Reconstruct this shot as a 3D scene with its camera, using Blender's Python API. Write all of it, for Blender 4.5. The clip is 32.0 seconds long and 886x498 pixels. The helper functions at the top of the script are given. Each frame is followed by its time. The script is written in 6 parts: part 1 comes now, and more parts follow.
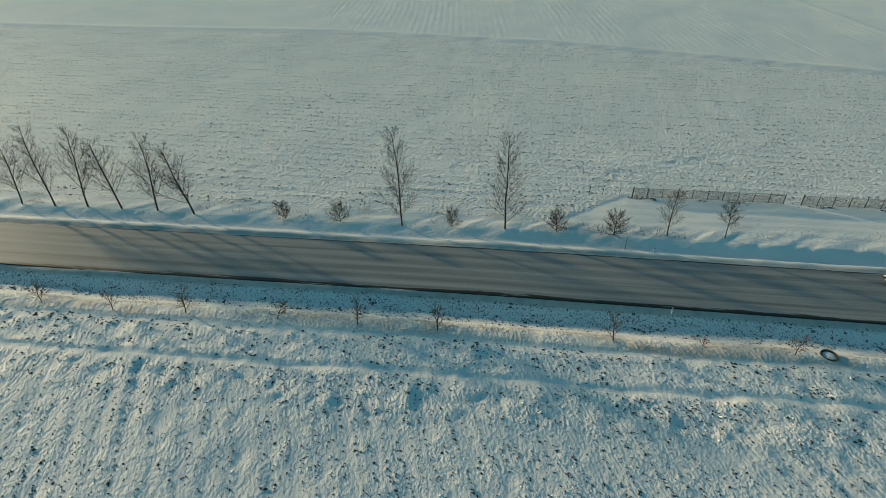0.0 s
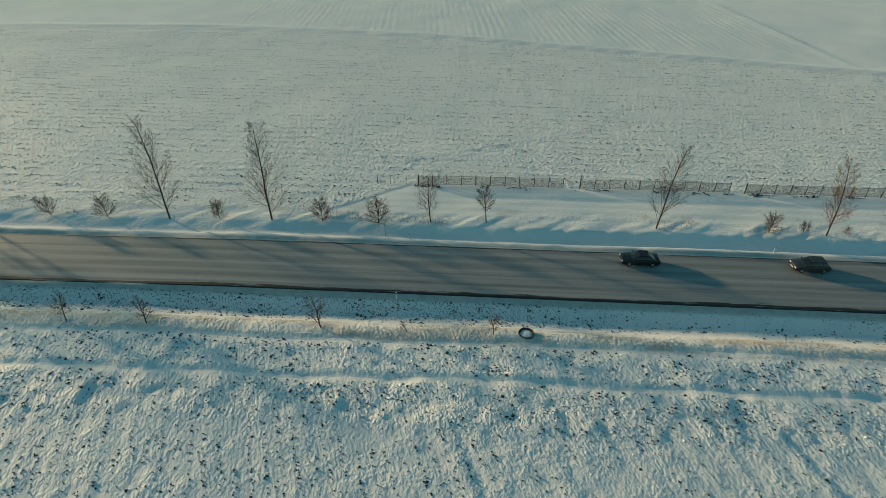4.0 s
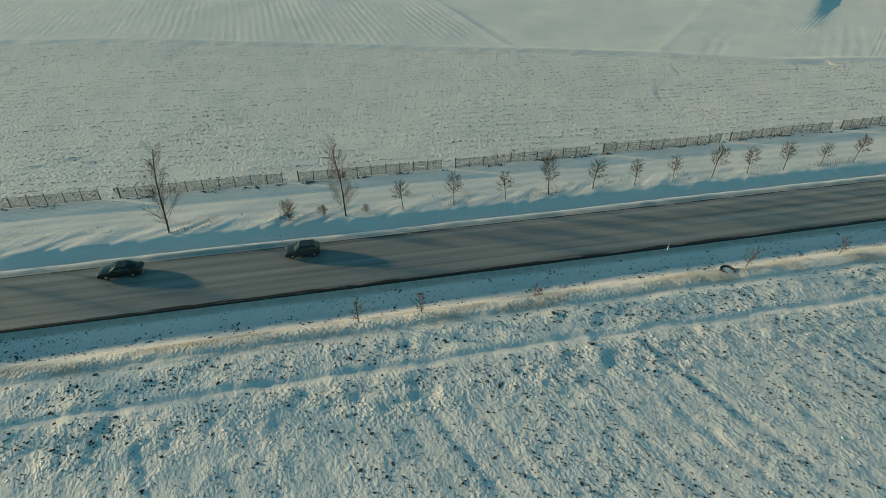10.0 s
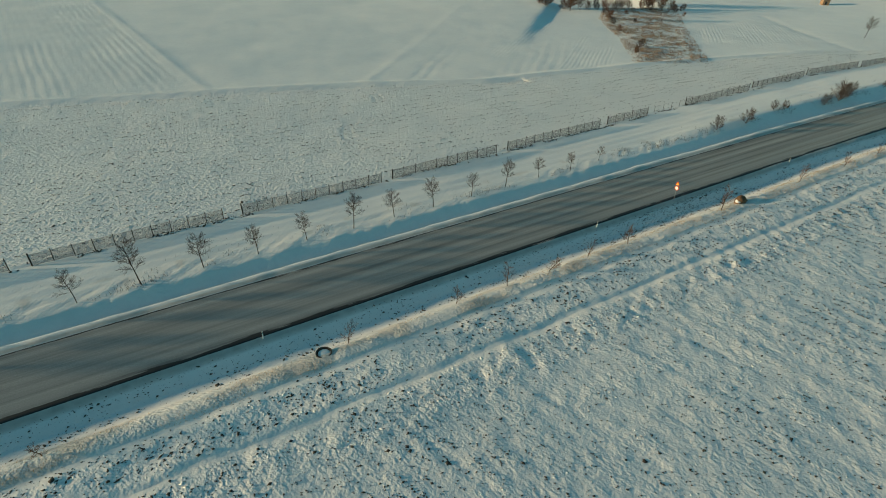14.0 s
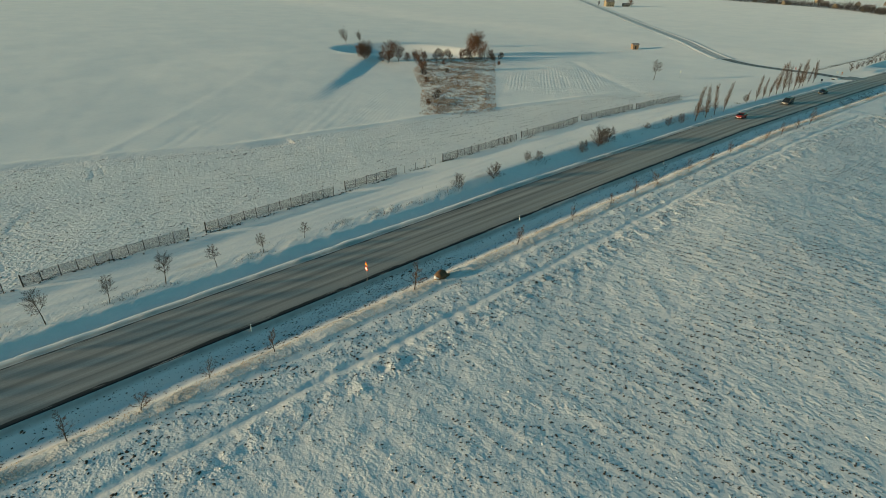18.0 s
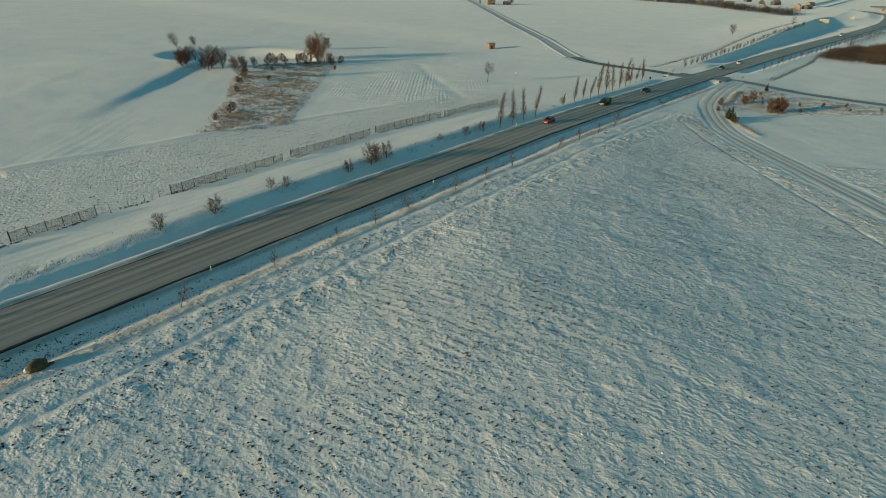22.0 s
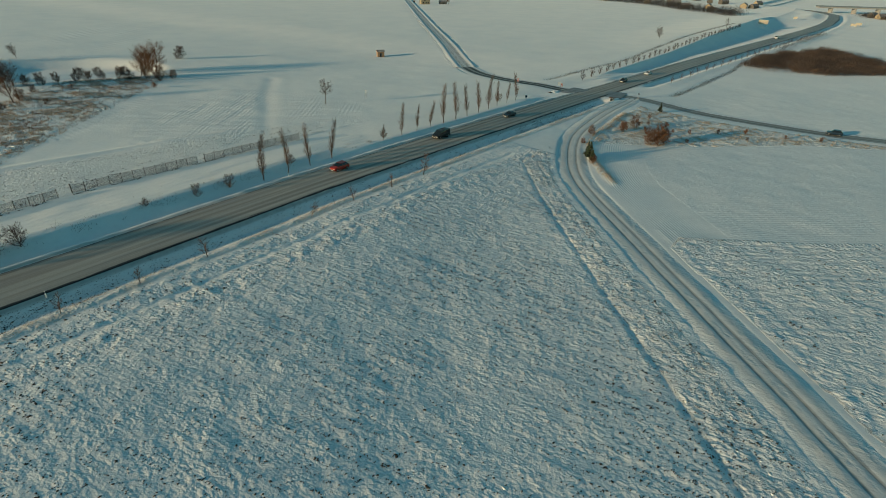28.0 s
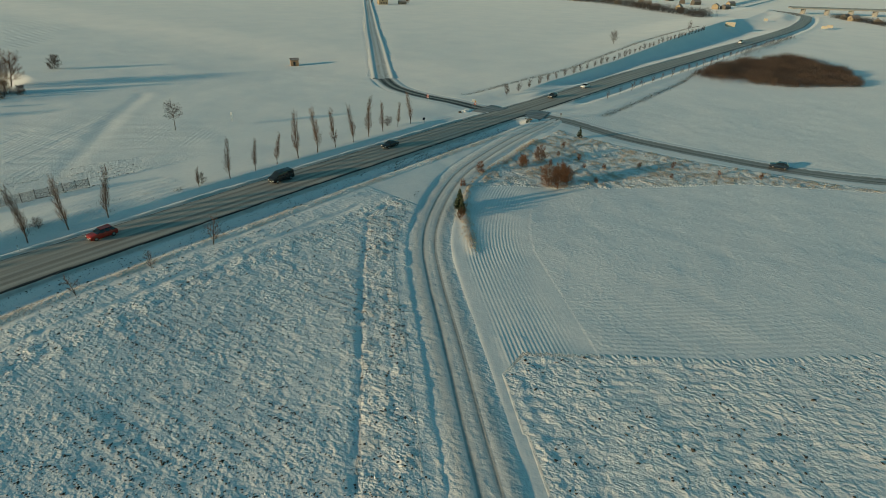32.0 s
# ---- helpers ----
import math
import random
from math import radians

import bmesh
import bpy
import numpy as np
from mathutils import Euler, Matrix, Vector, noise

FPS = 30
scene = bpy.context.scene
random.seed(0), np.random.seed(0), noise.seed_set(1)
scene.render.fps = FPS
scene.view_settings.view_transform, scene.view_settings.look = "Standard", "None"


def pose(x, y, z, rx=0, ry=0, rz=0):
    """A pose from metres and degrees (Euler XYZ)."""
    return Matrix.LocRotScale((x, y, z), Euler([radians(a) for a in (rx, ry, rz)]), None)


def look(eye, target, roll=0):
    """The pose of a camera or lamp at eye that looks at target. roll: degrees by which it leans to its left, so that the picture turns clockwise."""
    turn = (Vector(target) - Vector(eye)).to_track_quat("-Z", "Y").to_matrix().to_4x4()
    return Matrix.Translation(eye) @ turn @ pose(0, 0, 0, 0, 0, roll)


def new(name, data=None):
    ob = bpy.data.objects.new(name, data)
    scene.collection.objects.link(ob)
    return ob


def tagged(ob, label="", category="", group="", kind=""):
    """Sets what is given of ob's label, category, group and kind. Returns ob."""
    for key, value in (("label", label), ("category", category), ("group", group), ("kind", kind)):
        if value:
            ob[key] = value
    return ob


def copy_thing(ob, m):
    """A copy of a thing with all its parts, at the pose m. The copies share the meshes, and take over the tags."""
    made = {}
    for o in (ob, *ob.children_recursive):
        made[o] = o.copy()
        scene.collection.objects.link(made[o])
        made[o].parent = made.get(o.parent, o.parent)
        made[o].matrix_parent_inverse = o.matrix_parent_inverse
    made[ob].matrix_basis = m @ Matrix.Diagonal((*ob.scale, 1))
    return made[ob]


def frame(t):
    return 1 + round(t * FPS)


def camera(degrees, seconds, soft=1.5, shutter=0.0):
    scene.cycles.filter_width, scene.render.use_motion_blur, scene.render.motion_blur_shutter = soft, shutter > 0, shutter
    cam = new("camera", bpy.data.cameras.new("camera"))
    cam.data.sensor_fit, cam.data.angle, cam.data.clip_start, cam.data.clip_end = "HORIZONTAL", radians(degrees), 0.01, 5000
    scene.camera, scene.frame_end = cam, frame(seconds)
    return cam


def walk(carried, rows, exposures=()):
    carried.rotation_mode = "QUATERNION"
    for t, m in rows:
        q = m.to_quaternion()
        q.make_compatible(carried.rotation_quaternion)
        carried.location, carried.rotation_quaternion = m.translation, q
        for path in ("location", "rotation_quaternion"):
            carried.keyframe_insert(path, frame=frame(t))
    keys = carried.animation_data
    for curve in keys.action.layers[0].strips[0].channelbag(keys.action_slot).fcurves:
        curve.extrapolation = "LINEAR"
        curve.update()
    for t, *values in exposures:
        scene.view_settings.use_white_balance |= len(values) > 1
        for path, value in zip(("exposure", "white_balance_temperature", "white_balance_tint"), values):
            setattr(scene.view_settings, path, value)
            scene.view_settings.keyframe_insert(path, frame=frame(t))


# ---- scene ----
cam = camera(78.5, 32.0, 0.8)
METRES, EYE, TILT, LEAN, TURN = 283.6, 41.0, 0.0, 0.0, 7.2
ROWS = [
    (0.0, 0.0, 0.0, 0.0, -0.07, -34.69, 0.1),
    (0.5, 0.0121, -0.0008, -0.0007, -0.29, -34.69, 0.08),
    (1.0, 0.0245, -0.0011, -0.0013, -0.43, -34.73, 0.05),
    (1.5, 0.0364, -0.0015, -0.0019, -0.56, -34.75, 0.1),
    (2.0, 0.0499, -0.0019, -0.0025, -0.71, -34.78, 0.07),
    (2.5, 0.062, -0.0023, -0.003, -0.79, -34.79, 0.03),
    (4.5, 0.1142, -0.0056, -0.005, -4.93, -34.91, -0.16),
    (5.0, 0.1274, -0.0076, -0.0056, -6.74, -34.84, -0.23),
    (5.5, 0.1406, -0.0095, -0.0059, -7.91, -34.91, -0.27),
    (6.0, 0.1539, -0.012, -0.0064, -8.75, -34.93, -0.27),
    (6.5, 0.167, -0.0146, -0.0069, -9.67, -34.95, -0.32),
    (7.0, 0.1802, -0.0173, -0.0073, -10.34, -35.01, -0.34),
    (7.5, 0.1932, -0.02, -0.0078, -11.15, -35.0, -0.42),
    (8.0, 0.2065, -0.0225, -0.008, -11.83, -35.07, -0.44),
    (8.5, 0.2197, -0.0243, -0.0084, -12.62, -35.06, -0.47),
    (9.0, 0.2329, -0.0249, -0.0087, -14.05, -35.01, -0.53),
    (9.5, 0.2464, -0.025, -0.0089, -17.11, -35.01, -0.6),
    (10.0, 0.2597, -0.0247, -0.009, -19.42, -35.02, -0.69),
    (10.5, 0.2736, -0.0245, -0.0092, -20.59, -34.97, -0.72),
    (11.0, 0.2877, -0.0244, -0.0095, -21.73, -34.92, -0.77),
    (11.5, 0.302, -0.0242, -0.0095, -24.46, -34.92, -0.83),
    (12.0, 0.3167, -0.0246, -0.0096, -27.54, -34.83, -0.86),
    (12.5, 0.3315, -0.0254, -0.0097, -30.82, -34.74, -0.92),
    (13.0, 0.3463, -0.0267, -0.0096, -33.87, -34.67, -0.95),
    (13.5, 0.3613, -0.0283, -0.0094, -36.31, -34.23, -1.05),
    (14.0, 0.3766, -0.0311, -0.0094, -37.85, -32.59, -1.02),
    (14.5, 0.3918, -0.0347, -0.0097, -38.73, -30.98, -0.97),
    (15.0, 0.407, -0.0385, -0.0098, -40.31, -30.98, -1.0),
    (15.5, 0.422, -0.0427, -0.0098, -42.67, -30.94, -1.02),
    (17.5, 0.4814, -0.0651, -0.0094, -48.08, -29.75, -0.95),
    (18.0, 0.496, -0.0718, -0.0094, -48.7, -27.89, -0.95),
    (18.5, 0.5105, -0.0787, -0.0094, -49.82, -27.89, -0.97),
    (19.0, 0.5249, -0.0859, -0.0092, -52.35, -27.74, -1.01),
    (19.5, 0.539, -0.0933, -0.0093, -54.23, -27.69, -1.01),
    (20.0, 0.5532, -0.1011, -0.0092, -55.3, -27.74, -1.03),
    (20.5, 0.5675, -0.1089, -0.009, -56.01, -27.78, -1.06),
    (21.0, 0.5821, -0.1166, -0.0088, -56.51, -27.79, -1.07),
    (21.5, 0.597, -0.1242, -0.0088, -56.99, -27.83, -1.05),
    (22.0, 0.6122, -0.1313, -0.0088, -57.4, -27.86, -1.07),
    (22.5, 0.6279, -0.1381, -0.0087, -57.76, -27.89, -1.05),
    (23.0, 0.644, -0.144, -0.0086, -58.03, -27.9, -1.07),
    (23.5, 0.6603, -0.1494, -0.0086, -58.26, -27.9, -1.17),
    (24.0, 0.6772, -0.1544, -0.0084, -58.51, -27.92, -1.18),
    (24.5, 0.6942, -0.1592, -0.0085, -58.74, -27.9, -1.23),
    (25.0, 0.7114, -0.1638, -0.0085, -58.95, -27.91, -1.22),
    (25.5, 0.7288, -0.1682, -0.0084, -59.15, -27.92, -1.23),
    (27.5, 0.7996, -0.1853, -0.0078, -59.92, -28.01, -1.22),
    (28.0, 0.8176, -0.1893, -0.0078, -60.12, -28.02, -1.22),
    (28.5, 0.8357, -0.1935, -0.0078, -60.28, -28.04, -1.22),
    (29.0, 0.8539, -0.1977, -0.0078, -60.44, -28.05, -1.27),
    (29.5, 0.8722, -0.2018, -0.0077, -60.62, -28.04, -1.31),
    (30.0, 0.8904, -0.206, -0.0076, -60.8, -28.06, -1.34),
    (30.5, 0.9087, -0.2102, -0.0075, -60.98, -28.09, -1.36),
    (31.0, 0.9271, -0.2144, -0.0073, -61.14, -28.1, -1.37),
    (31.5, 0.9455, -0.2187, -0.0071, -61.31, -28.11, -1.4),
    (32.0, 0.964, -0.223, -0.0069, -61.47, -28.11, -1.42),
]
walk(cam, [(t, pose(0, 0, EYE, TILT, LEAN, TURN) @ pose(METRES * x, METRES * y, METRES * z, 90 + pitch, roll, yaw)) for t, x, y, z, yaw, pitch, roll in ROWS],
     exposures=[(0.0, 0.04, 7250, -6), (5.0, 0.06, 7750, -6), (20.0, -0.09, 7650, -6), (28.0, -0.17, 7550, -6), (32.0, -0.17, 7750, -6)])

# ---- light ----
SUN_AZ = (-0.905, 0.425)
SUN_EL = radians(8.8)
world = bpy.data.worlds.new("world")
scene.world = world
world.use_nodes = True
wn = world.node_tree.nodes
sky = wn.new("ShaderNodeTexSky")
sky.sky_type = "NISHITA"
sky.sun_disc = False
sky.sun_elevation = SUN_EL
sky.sun_rotation = math.atan2(SUN_AZ[0], SUN_AZ[1])
sky.ozone_density = 4.5
sky.dust_density = 0.3
haze = wn.new("ShaderNodeMix")
haze.data_type, haze.blend_type = "RGBA", "MULTIPLY"
haze.inputs[0].default_value = 1.0
haze.inputs[7].default_value = (0.84, 1.02, 0.785, 1)
world.node_tree.links.new(sky.outputs[0], haze.inputs[6])
world.node_tree.links.new(haze.outputs[2], wn["Background"].inputs[0])
wn["Background"].inputs[1].default_value = 0.19
sun = new("sun", bpy.data.lights.new("sun", "SUN"))
sun.data.energy = 4.5
sun.data.angle = radians(1.8)
sun.data.color = (1.0, 0.74, 0.535)
sun.matrix_world = look((SUN_AZ[0] * 300, SUN_AZ[1] * 300, 300 * math.tan(SUN_EL)), (0, 0, 0))


# ---- materials ----
def nodes_of(name):
    m = bpy.data.materials.new(name)
    m.use_nodes = True
    return m, m.node_tree.nodes, m.node_tree.links, m.node_tree.nodes["Principled BSDF"]


def noise_node(n, l, scale, detail=4, vec=None, rough=0.55):
    t = n.new("ShaderNodeTexNoise")
    t.inputs["Scale"].default_value = scale
    t.inputs["Detail"].default_value = detail
    t.inputs["Roughness"].default_value = rough
    if vec is not None:
        l.new(vec, t.inputs["Vector"])
    return t.outputs["Fac"]


def ramp(n, l, fac, stops):
    r = n.new("ShaderNodeValToRGB")
    e = r.color_ramp.elements
    while len(e) < len(stops):
        e.new(0.5)
    for i, (p, c) in enumerate(stops):
        e[i].position = p
        e[i].color = (*c, 1) if len(c) == 3 else c
    l.new(fac, r.inputs[0])
    return r.outputs[0]


def mix(n, l, fac, a, b):
    m = n.new("ShaderNodeMix")
    m.data_type = "RGBA"
    for sock, v in ((m.inputs[0], fac), (m.inputs[6], a), (m.inputs[7], b)):
        if isinstance(v, (int, float)):
            sock.default_value = v
        elif isinstance(v, tuple):
            sock.default_value = (*v, 1)
        else:
            l.new(v, sock)
    return m.outputs[2]


def maths(n, l, op, a, b=0.0, clamp=False):
    m = n.new("ShaderNodeMath")
    m.operation = op
    m.use_clamp = clamp
    for sock, v in ((m.inputs[0], a), (m.inputs[1], b)):
        if isinstance(v, (int, float)):
            sock.default_value = v
        else:
            l.new(v, sock)
    return m.outputs[0]


def bump(n, l, b, height, strength, dist):
    k = n.new("ShaderNodeBump")
    k.inputs["Strength"].default_value = strength
    k.inputs["Distance"].default_value = dist
    l.new(height, k.inputs["Height"])
    l.new(k.outputs[0], b.inputs["Normal"])
    return k


def position(n):
    return n.new("ShaderNodeNewGeometry").outputs["Position"]


def scaled(n, l, vec, sx, sy, sz, rot=0.0):
    m = n.new("ShaderNodeMapping")
    m.inputs["Scale"].default_value = (sx, sy, sz)
    m.inputs["Rotation"].default_value = (0, 0, rot)
    l.new(vec, m.inputs["Vector"])
    return m.outputs[0]


def turned(n, l, vec, sx, sy, rot):
    m = n.new("ShaderNodeMapping")
    m.vector_type = "TEXTURE"
    m.inputs["Scale"].default_value = (1 / sx, 1 / sy, 1)
    m.inputs["Rotation"].default_value = (0, 0, rot)
    l.new(vec, m.inputs["Vector"])
    return m.outputs[0]


def attr(n, name):
    a = n.new("ShaderNodeAttribute")
    a.attribute_name = name
    return a.outputs["Fac"]


# the southern plough rows: how far they slant, west and east
ROW_X, ROW_SKEWS = (90, 230), (0.42, 0.13)


def row_phase(x, y):
    return x + np.interp(x, ROW_X, ROW_SKEWS) * (y - 20)



def snow_material():
    m, n, l, b = nodes_of("snow")
    p = position(n)
    big = noise_node(n, l, 0.06, 3, p)
    mid = noise_node(n, l, 0.9, 4, p)
    fine = noise_node(n, l, 5.0, 3, p)
    white = ramp(n, l, big, [(0.3, (0.74, 0.75, 0.74)), (0.7, (0.83, 0.82, 0.79))])
    white = mix(n, l, ramp(n, l, mid, [(0.45, (0, 0, 0)), (0.8, (0.35, 0.35, 0.35))]), white, (0.66, 0.66, 0.65))
    soilc = ramp(n, l, fine, [(0.3, (0.028, 0.024, 0.022)), (0.7, (0.085, 0.07, 0.055))])
    strawc = ramp(n, l, fine, [(0.3, (0.20, 0.125, 0.07)), (0.7, (0.42, 0.29, 0.17))])
    slush = ramp(n, l, mid, [(0.3, (0.22, 0.20, 0.18)), (0.7, (0.42, 0.39, 0.35))])
    col = mix(n, l, attr(n, "slush"), white, slush)
    sw = maths(n, l, "MULTIPLY_ADD", fine, 0.9)
    sw.node.inputs[2].default_value = -0.45
    col = mix(n, l, maths(n, l, "MULTIPLY", attr(n, "straw"), maths(n, l, "ADD", sw, 0.75, True), True), col, strawc)
    sep = n.new("ShaderNodeSeparateXYZ")
    l.new(p, sep.inputs[0])
    north = maths(n, l, "GREATER_THAN", sep.outputs["Y"], 60.0)
    # dark specks: bare soil, and in the southern rows painted clod shade too
    speck = mix(n, l, north, noise_node(n, l, 1.0, 3, turned(n, l, p, 7.0, 3.6, 0.3), 0.6), noise_node(n, l, 1.0, 3, turned(n, l, p, 3.0, 5.0, 0.0), 0.6))
    mask = maths(n, l, "MULTIPLY", maths(n, l, "SUBTRACT", maths(n, l, "ADD", speck, attr(n, "soil")), 1.0), 9.0, True)
    col = mix(n, l, mask, col, soilc)
    l.new(col, b.inputs["Base Color"])
    b.inputs["Roughness"].default_value = 0.7
    b.inputs["Specular IOR Level"].default_value = 0.35
    # loose crystals scatter the low sun at flat angles
    b.inputs["Sheen Weight"].default_value = 0.10
    b.inputs["Sheen Roughness"].default_value = 0.45
    # furrows lie along the plough rows: across the road to the south, along it to the north
    patchy = ramp(n, l, noise_node(n, l, 0.35, 2, p), [(0.38, (0.3, 0.3, 0.3)), (0.62, (1, 1, 1))])
    fields = []
    for skew, sx, sy, tall in zip(ROW_SKEWS, (3.3, 2.1), (2.2, 1.5), (0.27, 0.44)):
        turn = math.atan(skew)
        furrow = noise_node(n, l, 1.0, 3, turned(n, l, p, 2.3, 0.5, turn), 0.5)
        lump = maths(n, l, "MULTIPLY", noise_node(n, l, 1.0, 2, turned(n, l, p, sx, sy, turn), 0.5), patchy)
        fields.append(maths(n, l, "ADD", maths(n, l, "MULTIPLY", furrow, 0.11), maths(n, l, "MULTIPLY", lump, tall)))
    east = n.new("ShaderNodeMapRange")
    east.inputs[1].default_value, east.inputs[2].default_value = ROW_X
    l.new(sep.outputs["X"], east.inputs[0])
    south_h = mix(n, l, east.outputs[0], fields[0], fields[1])
    north_h = maths(n, l, "MULTIPLY", noise_node(n, l, 1.0, 2, turned(n, l, p, 1.9, 2.7, 0.0), 0.5), 0.32)
    both = mix(n, l, north, south_h, north_h)
    both = maths(n, l, "ADD", both, maths(n, l, "MULTIPLY", noise_node(n, l, 4.0, 3, p, 0.55), 0.09))
    comb = maths(n, l, "MULTIPLY", maths(n, l, "SINE", maths(n, l, "MULTIPLY", attr(n, "across"), 6.2832)), attr(n, "comb"))
    lumps = maths(n, l, "MULTIPLY", both, maths(n, l, "ADD", attr(n, "coarse"), 0.03))
    h = maths(n, l, "ADD", lumps, maths(n, l, "MULTIPLY", fine, 0.028))
    h = maths(n, l, "ADD", h, maths(n, l, "MULTIPLY", comb, 0.022))
    bump(n, l, b, h, 1.0, 0.62)
    return m


def asphalt_material():
    m, n, l, b = nodes_of("frosted_asphalt")
    p = position(n)
    sepx = n.new("ShaderNodeSeparateXYZ")
    l.new(p, sepx.inputs[0])
    lane = n.new("ShaderNodeCombineXYZ")
    l.new(sepx.outputs["X"], lane.inputs[0])
    l.new(attr(n, "offset"), lane.inputs[1])
    q = lane.outputs[0]
    long1 = noise_node(n, l, 1.0, 4, scaled(n, l, q, 0.011, 0.9, 1), 0.6)
    long3 = noise_node(n, l, 1.0, 3, scaled(n, l, q, 0.02, 3.2, 1), 0.6)
    salt = n.new("ShaderNodeMapRange")
    for k, v in ((1, 80.0), (2, 250.0), (3, 0.0), (4, 1.0)):
        salt.inputs[k].default_value = v
    l.new(sepx.outputs["X"], salt.inputs[0])
    long2 = noise_node(n, l, 1.0, 5, scaled(n, l, q, 0.09, 0.55, 1, 0.12), 0.6)
    fine = noise_node(n, l, 9.0, 4, p)
    # wheel tracks worn clear, pale dust between them
    tracks = maths(n, l, "MULTIPLY_ADD", maths(n, l, "COSINE", maths(n, l, "MULTIPLY", attr(n, "offset"), 3.6)), 0.09)
    l.new(long1, tracks.node.inputs[2])
    tracks = maths(n, l, "ADD", tracks, maths(n, l, "MULTIPLY", maths(n, l, "SUBTRACT", long3, 0.5), 0.35))
    c = ramp(n, l, tracks, [(0.28, (0.15, 0.155, 0.155)), (0.5, (0.265, 0.27, 0.265)), (0.72, (0.37, 0.37, 0.36))])
    dry = ramp(n, l, tracks, [(0.26, (0.19, 0.165, 0.14)), (0.5, (0.40, 0.35, 0.295)), (0.72, (0.56, 0.50, 0.425))])
    c = mix(n, l, maths(n, l, "MULTIPLY", salt.outputs[0], attr(n, "salty")), c, dry)
    c = mix(n, l, ramp(n, l, long2, [(0.45, (0, 0, 0)), (0.75, (0.55, 0.55, 0.55))]), c, (0.34, 0.335, 0.325))
    c = mix(n, l, ramp(n, l, fine, [(0.35, (0.25, 0.25, 0.25)), (0.65, (0, 0, 0))]), c, (0.09, 0.085, 0.08))
    e = maths(n, l, "ADD", attr(n, "wet"), maths(n, l, "MULTIPLY", maths(n, l, "SUBTRACT", noise_node(n, l, 1.0, 4, scaled(n, l, q, 0.22, 2.6, 1)), 0.5), 2.0))
    wet = maths(n, l, "MULTIPLY", maths(n, l, "SUBTRACT", e, 0.5), 6.0, True)
    c = mix(n, l, wet, c, (0.03, 0.027, 0.025))
    s = maths(n, l, "ADD", attr(n, "snowy"), maths(n, l, "MULTIPLY", maths(n, l, "SUBTRACT", noise_node(n, l, 1.3, 5, p), 0.5), 1.4))
    c = mix(n, l, maths(n, l, "MULTIPLY", maths(n, l, "SUBTRACT", s, 0.55), 5.0, True), c, (0.72, 0.72, 0.71))
    l.new(c, b.inputs["Base Color"])
    b.inputs["Roughness"].default_value = 0.6
    b.inputs["Specular IOR Level"].default_value = 0.35
    bump(n, l, b, fine, 0.25, 0.02)
    return m


def plain(name, c1, c2, rough=0.7, scale=3.0, metal=0.0, bumpy=0.2, spec=0.3, per_object=0.0):
    m, n, l, b = nodes_of(name)
    t = n.new("ShaderNodeTexCoord")
    f = noise_node(n, l, scale, 5, t.outputs["Object"])
    c = ramp(n, l, f, [(0.3, c1), (0.7, c2)])
    if per_object:
        o = n.new("ShaderNodeObjectInfo")
        c = mix(n, l, maths(n, l, "MULTIPLY", o.outputs["Random"], per_object), c, tuple(v * 0.5 for v in c1))
    l.new(c, b.inputs["Base Color"])
    b.inputs["Roughness"].default_value = rough
    b.inputs["Metallic"].default_value = metal
    b.inputs["Specular IOR Level"].default_value = spec
    if bumpy:
        bump(n, l, b, f, bumpy, 0.03)
    return m


def glass_material():
    m, n, l, b = nodes_of("car_glass")
    b.inputs["Base Color"].default_value = (0.012, 0.015, 0.017, 1)
    b.inputs["Roughness"].default_value = 0.06
    b.inputs["Specular IOR Level"].default_value = 0.6
    return m


SNOW = snow_material()
ASPHALT = asphalt_material()
BARK = plain("bark", (0.05, 0.036, 0.028), (0.11, 0.08, 0.06), 0.9, 6, bumpy=0.5, per_object=0.4)
TWIG = plain("twig", (0.05, 0.035, 0.028), (0.105, 0.074, 0.057), 0.9, 4, per_object=0.4)
TWIG_RED = plain("russet_twig", (0.12, 0.06, 0.036), (0.23, 0.115, 0.06), 0.9, 4, per_object=0.4)
POPLAR_TWIG = plain("poplar_twig", (0.10, 0.065, 0.045), (0.19, 0.12, 0.08), 0.9, 4, per_object=0.4)
STRAW = plain("dry_grass", (0.44, 0.31, 0.18), (0.66, 0.49, 0.31), 0.9, 0.4)
RUSSET_GRASS = plain("russet_grass", (0.27, 0.155, 0.085), (0.50, 0.33, 0.19), 0.9, 0.25)
WEED = plain("dark_weed", (0.045, 0.04, 0.035), (0.10, 0.085, 0.06), 0.9, 0.5)
# frozen soil; also colours the painted shade beside field clods
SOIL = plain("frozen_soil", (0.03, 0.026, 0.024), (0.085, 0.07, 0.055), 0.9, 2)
WOOD_GREY = plain("weathered_wood", (0.10, 0.09, 0.08), (0.20, 0.18, 0.155), 0.85, 5, per_object=0.5)
NETTING = plain("grey_netting", (0.06, 0.062, 0.064), (0.10, 0.102, 0.104), 0.8, 5)
STEEL = plain("galvanised_steel", (0.32, 0.33, 0.34), (0.45, 0.46, 0.47), 0.45, 8, 0.8, 0.1)
CONCRETE = plain("concrete", (0.27, 0.26, 0.25), (0.40, 0.39, 0.37), 0.85, 4)
DARK = plain("painted_shade_black", (0.012, 0.012, 0.013), (0.03, 0.03, 0.03), 0.8, 4)
WHITE = plain("white_paint", (0.72, 0.72, 0.70), (0.80, 0.80, 0.78), 0.5, 5, bumpy=0.0)
RED = plain("red_sign_paint", (0.55, 0.05, 0.02), (0.65, 0.08, 0.03), 0.45, 5, bumpy=0.0)
